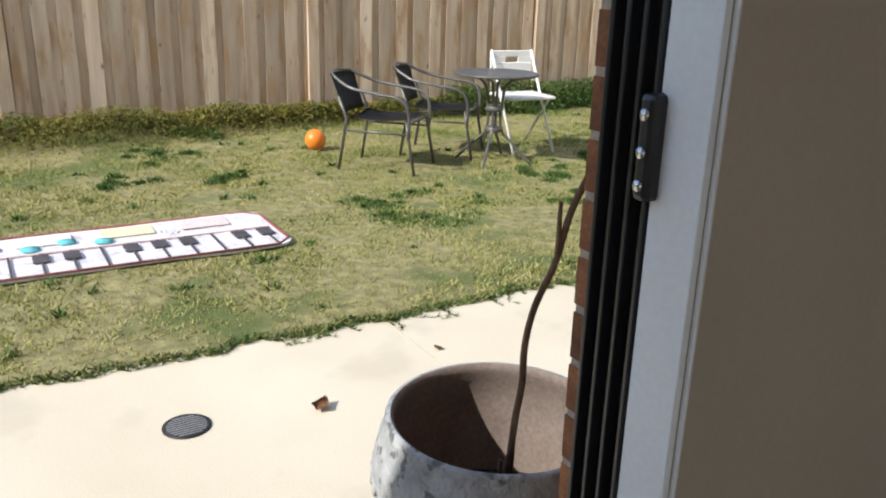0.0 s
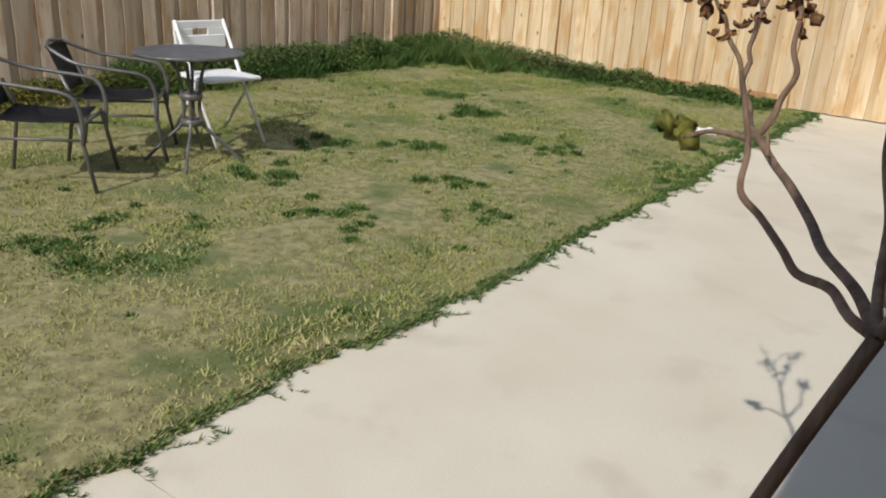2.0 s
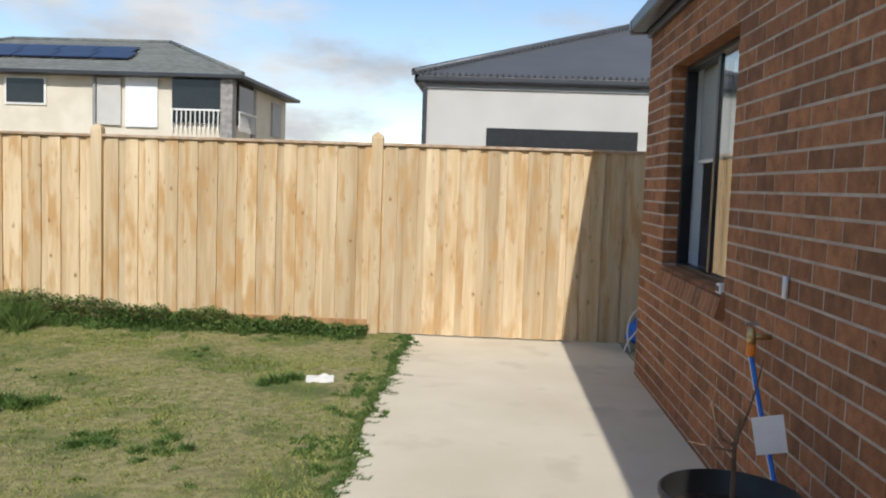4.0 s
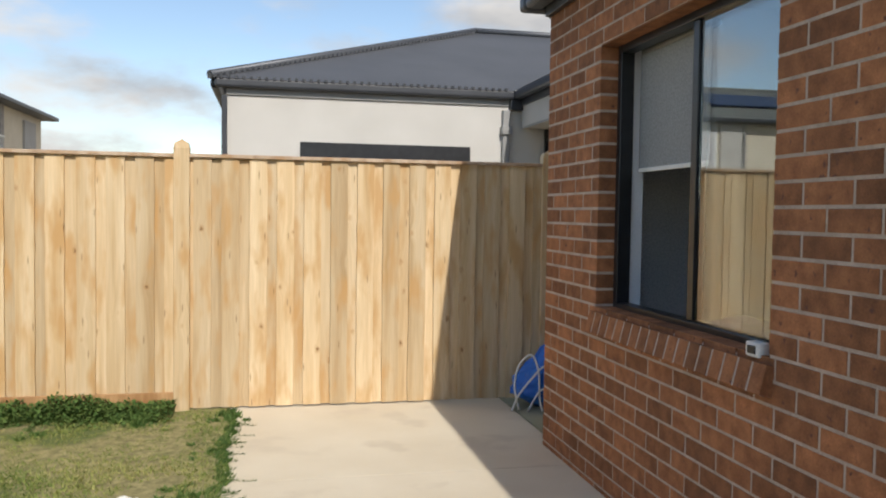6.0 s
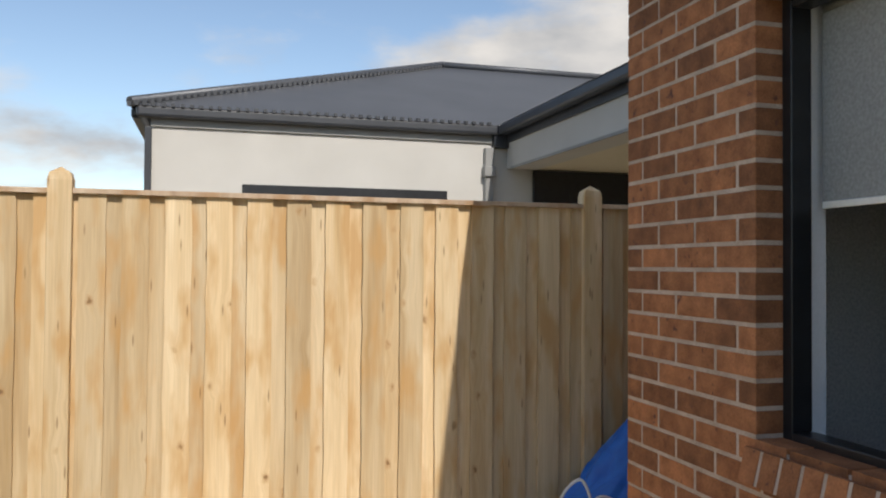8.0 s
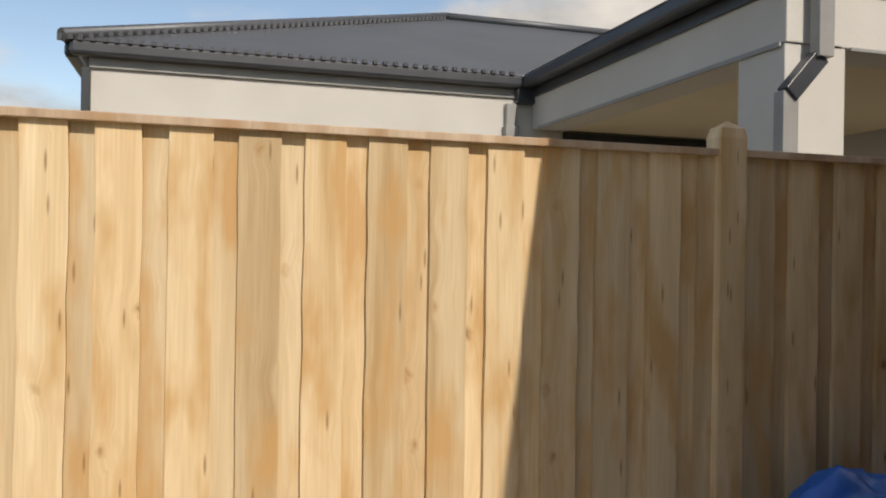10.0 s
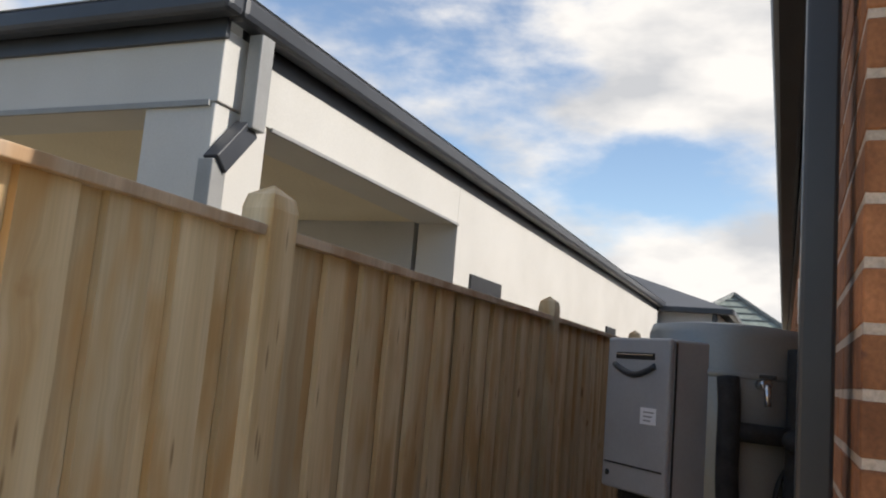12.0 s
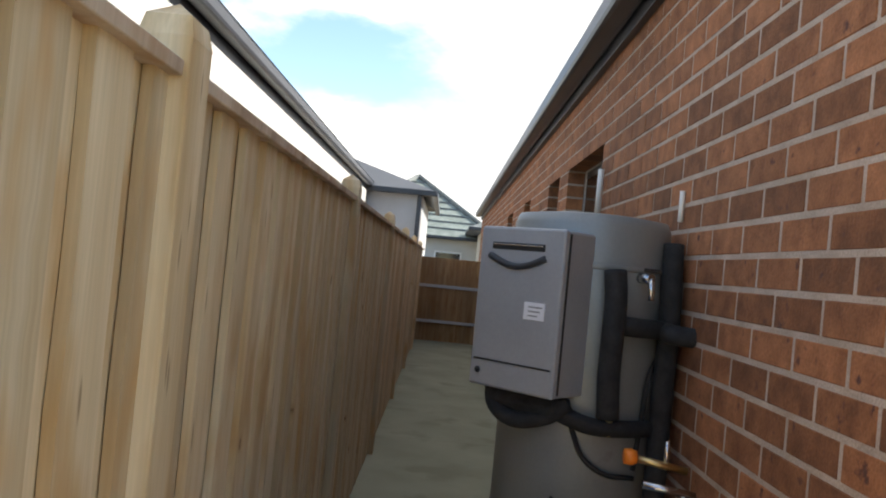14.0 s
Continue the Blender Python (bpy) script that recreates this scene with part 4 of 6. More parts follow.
STONE = surf("grey_stone", (0.2, 0.19, 0.18), (0.36, 0.34, 0.32), scale=5, bump=0.5)
for x, y in ((-8.75, 31.62), (-8.75, 34.5)):
    part("stone_pier", bm_box(x, y, 3.0, 0.5, 0.5, 5.1, 0.02), STONE, far, "grey stone pier")
for i in range(11):
    part("baluster", bm_box(-11.0 + i * 0.19, 31.45, 3.75, 0.04, 0.04, 0.75), WHITEPL, far)
    part("baluster", bm_box(-8.4, 32.0 + i * 0.22, 3.75, 0.04, 0.04, 0.75), WHITEPL, far)
part("handrail", bm_box(-10.05, 31.45, 4.15, 2.1, 0.07, 0.07, 0.01), WHITEPL, far)
part("handrail", bm_box(-8.4, 33.2, 4.15, 0.07, 2.4, 0.07, 0.01), WHITEPL, far)
for sx in (-1, 1):
    part("hip_cap", bm_tube([(-16.6 + sx * 8.6, 31.1, FE + 0.14), (-16.6 + sx * 3.7, 36.0, FE + 2.10)], 0.10, 8), TILE, far)
part("ridge_cap", bm_tube([(-20.3, 36.0, FE + 2.10), (-12.9, 36.0, FE + 2.10)], 0.10, 8), TILE, far)
for k in range(1, 14):
    f = k / 14
    part("tile_course", bm_box(-16.6, 31.1 + 4.9 * f, FE + 0.13 + 1.96 * f, 17.1 - 9.8 * f, 0.05, 0.035), TILE, far)
SOLAR = surf("solar_panel_glass", (0.012, 0.02, 0.055), (0.02, 0.03, 0.08), scale=2, rough=0.12, bump=0.0)
for r in range(2):
    for i in range(5 + r):
        y = 33.1 + r * 0.95
        part("solar_panel", bm_box(-14.2 - i * 1.7 - r * 0.3, y, FE + 0.12 + 0.40 * (y - 31.1) + 0.12, 1.64, 1.0, 0.05, 0.0, pose(0, 0, 0, 21.8, 0, 0)), SOLAR, far)
wh = storey_house("white_house", "white house with steep grey green tiled roof", 44.0, 55.0, 4.0, 12.0, 2.9, RENDER, GREENTILE,
                  [(8.6, 1.7, 1.4, 1.1), (6.0, 1.7, 1.4, 1.1)], "x", 0.72)
for k in range(1, 9):
    f = k / 9
    part("tile_course", bm_box(43.38 + 4.6 * f, 8.0, 3.04 + 3.312 * f, 0.06, 9.1 * (1 - f), 0.10), TILE, wh)
for s in (-1, 1):
    part("hip_cap", bm_tube([(43.4, 8 + s * 4.6, 3.07), (48.0, 8.0, 6.38)], 0.13, 8), TILE, wh)
storey_house("tan_house", "low tan house with dark tiled roof far along", 38.0, 43.0, -1.0, 4.6, 3.2, CREAM, TILE, [(3.4, 2.2, 1.2, 1.0)], "x")

# ---- garden furniture ----
def wicker_chair(at, turn):
    c = thing("garden_chair", "black woven garden chair with curved grey tube arms on dry grass", "chair", at, turn, "garden chairs")
    seat = bmesh.new()
    nx, ny = 10, 10
    grid = [[seat.verts.new((-0.24 + 0.48 * i / nx, -0.22 + 0.46 * j / ny, 0.425 + 0.02 * abs(i - nx / 2) / nx * 2 - 0.018 * math.sin(math.pi * j / ny))) for j in range(ny + 1)] for i in range(nx + 1)]
    for i in range(nx):
        for j in range(ny):
            f = seat.faces.new((grid[i][j], grid[i + 1][j], grid[i + 1][j + 1], grid[i][j + 1]))
            f.smooth = True
    bmesh.ops.solidify(seat, geom=seat.faces[:], thickness=0.012)
    part("seat", seat, WICKER, c, "black woven seat")
    back = bmesh.new()
    grid = []
    for i in range(nx + 1):
        a = (i / nx - 0.5) * 1.5
        grid.append([])
        for j in range(7):
            z = 0.46 + 0.31 * j / 6
            w = 0.25 + 0.03 * j / 6
            grid[-1].append(back.verts.new((w * math.sin(a) / math.sin(0.75), 0.20 + 0.085 * math.cos(a) + 0.10 * j / 6, z)))
    for i in range(nx):
        for j in range(6):
            f = back.faces.new((grid[i][j], grid[i + 1][j], grid[i + 1][j + 1], grid[i][j + 1]))
            f.smooth = True
    bmesh.ops.solidify(back, geom=back.faces[:], thickness=0.012)
    bmesh.ops.scale(back, vec=(0.86, 1.0, 1.0), verts=back.verts)
    part("backrest", back, WICKER, c, "black woven backrest")
    for s in (-1, 1):
        part("arm", bm_tube(smooth_path([(s * 0.27, -0.25, 0.30), (s * 0.285, -0.255, 0.48), (s * 0.295, -0.20, 0.605), (s * 0.295, 0.0, 0.645), (s * 0.285, 0.2, 0.68), (s * 0.2, 0.37, 0.765)]), 0.0125), TUBE, c, "curved grey tube arm")
        part("leg", bm_tube([(s * 0.275, -0.30, 0.0), (s * 0.27, -0.25, 0.30), (s * 0.26, -0.23, 0.43)], 0.012), TUBE, c)
        part("leg", bm_tube([(s * 0.26, 0.30, 0.0), (s * 0.25, 0.235, 0.43), (s * 0.25, 0.30, 0.60)], 0.012), TUBE, c)
        part("side_rail", bm_tube([(s * 0.262, -0.25, 0.33), (s * 0.255, 0.25, 0.33)], 0.009), TUBE, c)
    part("front_rail", bm_tube([(-0.26, -0.235, 0.41), (0.26, -0.235, 0.41)], 0.011), TUBE, c)
    part("top_rail", bm_tube(smooth_path([(-0.2, 0.37, 0.765), (0, 0.40, 0.785), (0.2, 0.37, 0.765)]), 0.0125), TUBE, c)
    c.matrix_basis = c.matrix_basis @ Matrix.Diagonal((0.88, 0.98, 0.89, 1))
    return c


wicker_chair((-1.33, -0.07, 0.004), 134)
wicker_chair((-1.63, 0.58, 0.004), 137)

tab = thing("garden_table", "round glass garden table on a grey tube stand", "table", (-1.17, 0.77, 0.004), 20)
part("tabletop", bm_lathe([(0.0, 0.68), (0.315, 0.68), (0.317, 0.687), (0.0, 0.687)], 48), FROST, tab, "round frosted glass top")
part("rim", bm_lathe([(0.314, 0.672), (0.326, 0.674), (0.328, 0.686), (0.324, 0.692), (0.314, 0.690)], 48), TUBE, tab)
for i in range(4):
    a = math.pi / 2 * i + 0.4
    ca, sa = math.cos(a), math.sin(a)
    part("leg", bm_tube(smooth_path([(0.27 * ca, 0.27 * sa, 0.67), (0.10 * ca, 0.10 * sa, 0.62), (0.055 * ca, 0.055 * sa, 0.45), (0.06 * ca, 0.06 * sa, 0.26), (0.17 * ca, 0.17 * sa, 0.14), (0.31 * ca, 0.31 * sa, 0.0)]), 0.011), TUBE, tab)
part("collar", bm_lathe([(0.064, 0.40), (0.07, 0.41), (0.07, 0.43), (0.064, 0.44)], 24), TUBE, tab)
part("collar", bm_lathe([(0.066, 0.24), (0.072, 0.25), (0.072, 0.27), (0.066, 0.28)], 24), TUBE, tab)

fc = thing("folding_chair", "white plastic folding chair behind the glass table", "chair", (-1.58, 1.30, 0.004), 84)
part("backrest", bm_box(0, 0.20, 0.77, 0.40, 0.022, 0.055, 0.008), WHITEPL, fc, "white plastic backrest with grip hole")
part("backrest_lower", bm_box(0, 0.192, 0.655, 0.40, 0.022, 0.09, 0.008), WHITEPL, fc)
for s in (-1, 1):
    part("backrest_side", bm_box(s * 0.13, 0.197, 0.72, 0.14, 0.022, 0.05, 0.004), WHITEPL, fc)
part("seat", bm_box(0, -0.03, 0.445, 0.42, 0.40, 0.028, 0.012), WHITEPL, fc, "white plastic seat")
for s in (-1, 1):
    part("leg", bm_tube([(s * 0.19, -0.27, 0.0), (s * 0.19, 0.0, 0.44), (s * 0.19, 0.2, 0.80)], 0.012), WHITEPL, fc)
    part("leg", bm_tube([(s * 0.215, 0.27, 0.0), (s * 0.215, -0.12, 0.44)], 0.012), WHITEPL, fc)

solid("ball", bm_lathe([(0.085 * math.sin(math.pi * i / 16), 0.085 - 0.085 * math.cos(math.pi * i / 16)) for i in range(17)], 32), ORANGE,
      "bright orange plastic ball on the lawn", "ball", at=(-2.12, -0.33, 0.004))

# ---- piano mat ----
mat_t = thing("piano_play_mat", "white padded piano play mat with black keys, lying on grass", "play mat", (-0.12, -2.50, 0.014), 0.0)
MATW = surf("mat_white_fabric", (0.62, 0.60, 0.63), (0.76, 0.74, 0.76), scale=7, rough=0.8, bump=0.4, fine=40, spot=(0.52, 0.47, 0.49), spot_scale=11, spot_at=0.58)
MATK = surf("mat_black_print", (0.05, 0.045, 0.055), (0.09, 0.08, 0.09), scale=10, rough=0.8, bump=0.2)
MATR = surf("mat_red_trim", (0.22, 0.06, 0.06), (0.30, 0.09, 0.08), scale=10, rough=0.8, bump=0.2)
TEAL = surf("teal_print", (0.10, 0.45, 0.50), (0.16, 0.55, 0.58), scale=10, rough=0.8, bump=0.1)
PINK = surf("pink_print", (0.72, 0.55, 0.53), (0.78, 0.62, 0.6), scale=10, rough=0.8, bump=0.1)
YELL = surf("yellow_print", (0.75, 0.68, 0.42), (0.82, 0.76, 0.5), scale=10, rough=0.8, bump=0.1)
mb = bmesh.new()
bmesh.ops.create_grid(mb, x_segments=20, y_segments=60, size=0.5)
for v in mb.verts:
    x, y = v.co.x * 0.66, v.co.y * 2.3
    r = 0.09
    ex, ey = max(0, abs(x) - (0.33 - r)), max(0, abs(y) - (1.15 - r))
    if math.hypot(ex, ey) > r and ex > 0 and ey > 0:
        k = r / math.hypot(ex, ey)
        x = math.copysign(0.33 - r + ex * k, x)
        y = math.copysign(1.15 - r + ey * k, y)
    v.co = (x, y, 0.014 + 0.007 * noise.noise((x * 5, y * 3, 1)))
bmesh.ops.solidify(mb, geom=mb.faces[:], thickness=0.012)
part("pad", mb, MATW, mat_t)
part("piping", bm_tube([(-0.24, -1.14, 0.016), (-0.325, -1.06, 0.016), (-0.325, 1.06, 0.016), (-0.24, 1.14, 0.016), (0.24, 1.14, 0.016), (0.325, 1.06, 0.016), (0.325, -1.06, 0.016), (0.24, -1.14, 0.016)], 0.007), MATR, mat_t, "dark red edge piping")
for i in range(16):
    y = 1.06 - i * 0.137
    part("key_line", bm_box(0.17, y, 0.0215, 0.29, 0.010, 0.006), MATK, mat_t)
    if i % 7 not in (2, 6):
        part("black_key", bm_box(0.10, y - 0.0, 0.023, 0.12, 0.075, 0.007, 0.002), MATK, mat_t)
part("divider", bm_box(0.012, 0, 0.0215, 0.014, 2.22, 0.006), PINK, mat_t)
for i in range(7):
    part("button", bm_lathe([(0.045, 0.018), (0.045, 0.0255), (0.0, 0.0265)], 20, at=(-0.07 - 0.06 * (i % 2), -0.75 + i * 0.17, 0)), TEAL, mat_t)
for i in range(5):
    part("picture_patch", bm_box(-0.19, -0.8 + i * 0.40, 0.022, 0.16, 0.26, 0.006, 0.002), (YELL, PINK, WHITEPL, YELL, PINK)[i], mat_t)

# ---- drain, leaf, scraps ----
dr = thing("drain_cover", "round black drain grate set in the concrete", "drain", (1.765, -2.28, 0.0))
part("rim", bm_lathe([(0.062, 0.0), (0.075, 0.0), (0.075, 0.004), (0.062, 0.005)], 32), BLACKPL, dr)
part("sump", bm_lathe([(0.0, 0.0012), (0.063, 0.0012)], 24), BLACKAL, dr)
for i in range(9):
    x = -0.052 + i * 0.013
    part("bar", bm_box(x, 0, 0.004, 0.006, 2 * math.sqrt(max(0.0625 ** 2 - x * x, 0.0004)), 0.004, 0.001), MIDGREY, dr)


def leaf_bm(size, curl, seed):
    rr = random.Random(seed)
    b = bmesh.new()
    rows = []
    for i in range(6):
        t = i / 5
        w = size * 0.42 * math.sin(math.pi * (0.12 + 0.86 * t)) * rr.uniform(0.8, 1.15)
        rows.append([b.verts.new((s * w, size * (t - 0.5), curl * size * (abs(s) * 0.5 + (t - 0.5) ** 2 * 1.5) + 0.002)) for s in (-1, 0, 1)])
    for p, q in zip(rows, rows[1:]):
        for k in range(2):
            f = b.faces.new((p[k], p[k + 1], q[k + 1], q[k]))
            f.smooth = True
    bmesh.ops.solidify(b, geom=b.faces[:], thickness=0.0012)
    return b


solid("fallen_leaf", leaf_bm(0.07, 0.5, 1), DRYLEAF, "curled dry brown leaf on the concrete", "leaf", at=(1.85, -1.868, 0.001), turn=40)
solid("fallen_leaf", leaf_bm(0.035, 0.3, 2), DRYLEAF, "small dry brown leaf on the concrete", "leaf", at=(1.62, -1.3, 0.001), turn=110)
sb = bmesh.new()
bmesh.ops.create_grid(sb, x_segments=10, y_segments=6, size=0.5)
for v in sb.verts:
    x, y = v.co.x * 0.20, v.co.y * 0.11
    v.co = (x, y, 0.035 + 0.02 * noise.noise((x * 16, y * 20, 4)))
bmesh.ops.solidify(sb, geom=sb.faces[:], thickness=0.03)
solid("crumpled_paper", sb, WHITEPL, "crumpled white paper scrap lying on grass", "paper scrap", at=(0.80, 4.57, 0.005), turn=10)

# ---- pots and plants ----
def planter(name, label, at, r_top, r_bot, h, wall, mat_out, mat_in, soil_z, lip=0.02):
    t = thing(name, label, "plant pot", at)
    part("pot", bm_lathe([(r_bot, 0.0), (r_bot + (r_top - r_bot) * 0.5, h * 0.45), (r_top - 0.004, h - lip * 2), (r_top + lip * 0.5, h - lip * 1.6), (r_top + lip * 0.5, h - 0.006),
                          (r_top, h), (r_top - wall * 0.5, h)], 64, caps=False), mat_out, t)
    part("inside", bm_lathe([(r_top - wall * 0.5, h + 0.0005), (r_top - wall, h - 0.008), (r_bot + (r_top - r_bot) * 0.5 - wall * 0.8, h * 0.45), (r_bot + (r_top - r_bot) * 0.35 - wall, soil_z - 0.02)], 64, caps=False), mat_in, t)
    s = bmesh.new()
    bmesh.ops.create_circle(s, cap_ends=True, segments=40, radius=r_bot + (r_top - r_bot) * soil_z / h - wall * 0.8)
    for v in s.verts:
        v.co.z = soil_z + 0.01 * noise.noise(v.co * 14)
    part("soil", s, POTSOIL, t)
    return t


def urn(name, label, at, outer, inner, soil_z, soil_r, mat_out, mat_in):
    """A bellied pot: outer and inner profile, and its soil."""
    t = thing(name, label, "plant pot", at)
    part("pot", bm_lathe(outer, 64, caps=False), mat_out, t)
    part("inside", bm_lathe(inner, 64, caps=False), mat_in, t)
    s = bmesh.new()
    bmesh.ops.create_circle(s, cap_ends=True, segments=40, radius=soil_r)
    for v in s.verts:
        v.co.z = soil_z + 0.01 * noise.noise(v.co * 14)
    part("soil", s, POTSOIL, t)
    return t


big = urn("ceramic_planter", "large bellied grey ceramic planter with patterned sides", (2.76, -1.80, 0),
          [(0.20, 0.0), (0.235, 0.08), (0.268, 0.18), (0.281, 0.28), (0.279, 0.335), (0.268, 0.378), (0.256, 0.405), (0.255, 0.425), (0.250, 0.431), (0.243, 0.431)],
          [(0.243, 0.4312), (0.236, 0.425), (0.238, 0.408), (0.250, 0.38), (0.260, 0.335), (0.262, 0.28), (0.250, 0.18), (0.235, 0.11)],
          0.13, 0.243, CERAMIC, POTIN)
for i in range(40):
    a = 2 * math.pi * i / 40
    for k in range(2):
        r = 0.281 - 0.009 * k
        part("relief", bm_tube([(r * math.cos(a), r * math.sin(a), 0.305 - 0.085 * k), ((r + 0.001) * math.cos(a + 0.08), (r + 0.001) * math.sin(a + 0.08), 0.262 - 0.085 * k),
                                (r * math.cos(a + 0.15), r * math.sin(a + 0.15), 0.298 - 0.085 * k)], 0.006, 5), CERAMIC, big)


def stems(name, parent_label, at, limbs, leaves, leaf_material, category="plant"):
    """A young tree: tapered limbs through points (with start and end radius), and small curled leaves."""
    t = thing(name, parent_label, category, at)
    for k, (pts, r0, r1) in enumerate(limbs):
        part("trunk" if k == 0 else "branch", bm_tube(smooth_path(pts, 5), r0, 8, None, r1), BARK, t)
    for k, (p, s, rx, rz) in enumerate(leaves):
        o = part("leaf", leaf_bm(s, 0.6, 50 + k), leaf_material[k % len(leaf_material)], t)
        o.matrix_basis = pose(*p, rx, 20 * (k % 3), rz)
    return t


def wander(p, q, n, amount, rr):
    """Points from p to q that stray a little, as a living branch does."""
    p, q = Vector(p), Vector(q)
    pts = [p.lerp(q, i / n) for i in range(n + 1)]
    for i in range(1, n):
        pts[i] += Vector((rr.uniform(-1, 1), rr.uniform(-1, 1), rr.uniform(-1, 1))) * amount
    return pts


rl = random.Random(8)
FORK, ELBOW, CROWN = Vector((3.005, -1.755, 1.135)), Vector((2.90, -1.53, 1.15)), Vector((2.741, -1.244, 1.198))
BASE3 = Vector((2.80, -1.82, 0.125))
HEAD = Vector((2.893, -1.823, 0.735))
SPRIG = Vector((2.686, -1.333, 1.171))


def through_points(pts, n, amount, rr):
    """One crooked branch through several points."""
    res = []
    for p, q in zip(pts, pts[1:]):
        res += wander(p, q, n, amount, rr)[:-1]
    return res + [Vector(pts[-1])]


CLUMPS = [Vector(p) for p in ((2.648, -1.206, 1.362), (2.675, -1.208, 1.317), (2.63, -1.207, 1.347), (2.712, -1.174, 1.328), (2.725, -1.136, 1.418), (2.697, -1.155, 1.403), (2.785, -1.297, 1.366), (2.794, -1.282, 1.336), (3.03, -1.55, 1.36))]
limb = [(wander(BASE3, HEAD, 7, 0.006, rl)[:-1] + wander(HEAD, FORK, 4, 0.006, rl), 0.0085, 0.0068),
        (wander(BASE3 + Vector((-0.03, 0.015, 0)), BASE3 + Vector((-0.012, 0.012, 0.2)), 3, 0.004, rl), 0.006, 0.004),
        (wander(BASE3 + Vector((0.012, 0.01, 0)), BASE3 + Vector((0.06, -0.004, 0.36)), 5, 0.004, rl), 0.0045, 0.003),
        (wander(HEAD.lerp(FORK, 0.30), (2.938, -1.812, 0.96), 3, 0.003, rl), 0.0055, 0.004),
        (through_points([FORK, ELBOW, (2.787, -1.356, 1.193), CROWN], 3, 0.005, rl), 0.0055, 0.0046),
        (through_points([CROWN, (2.716, -1.22, 1.238), (2.675, -1.208, 1.317), (2.648, -1.206, 1.362), (2.587, -1.213, 1.47)], 3, 0.005, rl), 0.0046, 0.0018),
        (through_points([(2.716, -1.22, 1.238), (2.718, -1.204, 1.265), (2.712, -1.174, 1.328), (2.725, -1.136, 1.421)], 3, 0.005, rl), 0.0042, 0.0024),
        (through_points([(2.712, -1.174, 1.336), (2.692, -1.155, 1.403)], 3, 0.004, rl), 0.0034, 0.0022),
        (through_points([(2.787, -1.356, 1.193), (2.721, -1.326, 1.183), SPRIG], 3, 0.004, rl), 0.0045, 0.0025),
        (through_points([(2.787, -1.356, 1.193), (2.809, -1.319, 1.269), (2.785, -1.297, 1.373)], 3, 0.006, rl), 0.005, 0.0028),
        (through_points([FORK, (3.06, -1.66, 1.22), (3.03, -1.55, 1.37)], 3, 0.006, rl), 0.0055, 0.003),
        (through_points([FORK, (2.93, -1.70, 1.15), (2.86, -1.66, 1.20), (2.83, -1.62, 1.30)], 3, 0.006, rl), 0.005, 0.0025),
        (through_points([FORK, (2.98, -1.64, 1.20), (2.93, -1.50, 1.32)], 3, 0.006, rl), 0.005, 0.0025)]
for p in ((2.787, -1.356, 1.193), (2.727, -1.23, 1.217), (2.682, -1.207, 1.299), (2.712, -1.185, 1.299), (2.615, -1.207, 1.418), (2.831, -1.468, 1.194)):
    p = Vector(p)
    limb.append((wander(p, p + Vector((rl.uniform(-0.03, 0.03), rl.uniform(-0.02, 0.02), rl.uniform(0.005, 0.03))), 2, 0.002, rl), 0.003, 0.0018))
limb = [([p - BASE3 for p in pts], r0, r1) for pts, r0, r1 in limb]
lv = []
for tip in CLUMPS:
    for _ in range(7):
        p = tip - BASE3 + Vector((rl.uniform(-0.022, 0.022), rl.uniform(-0.022, 0.022), rl.uniform(-0.03, 0.02)))
        lv.append((tuple(p), rl.uniform(0.012, 0.024), rl.uniform(-80, 80), rl.uniform(0, 360)))
sap = stems("young_fig_tree", "young bare tree with few curled brown leaves in planter", tuple(BASE3), limb, lv, [DRYLEAF], "tree")
for k in range(6):
    o = part("leaf", leaf_bm(0.046, 0.4, 90 + k), FRESHLEAF, sap, "yellow green leaf")
    o.matrix_basis = pose(*(SPRIG - BASE3 + Vector((-0.012 * (k % 3), 0.010 * (k % 2), 0.014 * (k // 2) - 0.012))), 40 * k - 60, 30, 70 * k)

bp = planter("black_planter", "large black plastic planter against the brick wall", (2.885, 1.58, 0), 0.245, 0.19, 0.43, 0.008, BLACKPL, BLACKPL, 0.34, 0.014)
limb2 = [
    ([(0, 0, 0), (0.005, 0.02, 0.14), (0.0, 0.01, 0.26), (0.01, 0.0, 0.36)], 0.011, 0.006),
    ([(0.0, 0.01, 0.26), (-0.06, 0.0, 0.30), (-0.10, -0.02, 0.42)], 0.006, 0.003),
    ([(0.005, 0.0, 0.30), (0.06, 0.05, 0.40), (0.10, 0.07, 0.56)], 0.006, 0.002),
    ([(0.0, 0.01, 0.24), (-0.09, 0.03, 0.25), (-0.16, 0.04, 0.26)], 0.004, 0.002),
    ([(-0.05, 0.0, 0.29), (-0.08, 0.02, 0.37), (-0.07, 0.03, 0.5)], 0.004, 0.002),
]
stems("fruit_sapling", "bare thin sapling growing in the black planter", (2.89, 1.58, 0.335), limb2, [], [DRYLEAF], "sapling")
tag_t = solid("plant_tag", bm_box(0, 0, 0, 0.105, 0.003, 0.145, 0.001, pose(0, 0, 0, 12, -12, 0)), CARD, "white card tag hanging on the sapling", "tag", at=(2.99, 1.54, 0.655), turn=-10)
gp = planter("green_pot", "small green plastic pot beside the black planter", (3.04, 1.215, 0), 0.105, 0.08, 0.20, 0.005, GREENPL, GREENPL, 0.15, 0.01)
hb = [([(0, 0, 0), (0.01, 0.01, 0.05), (0.03, 0.0, 0.08)], 0.004, 0.002), ([(0, 0, 0), (-0.03, 0.02, 0.05), (-0.04, 0.03, 0.07)], 0.003, 0.002)]
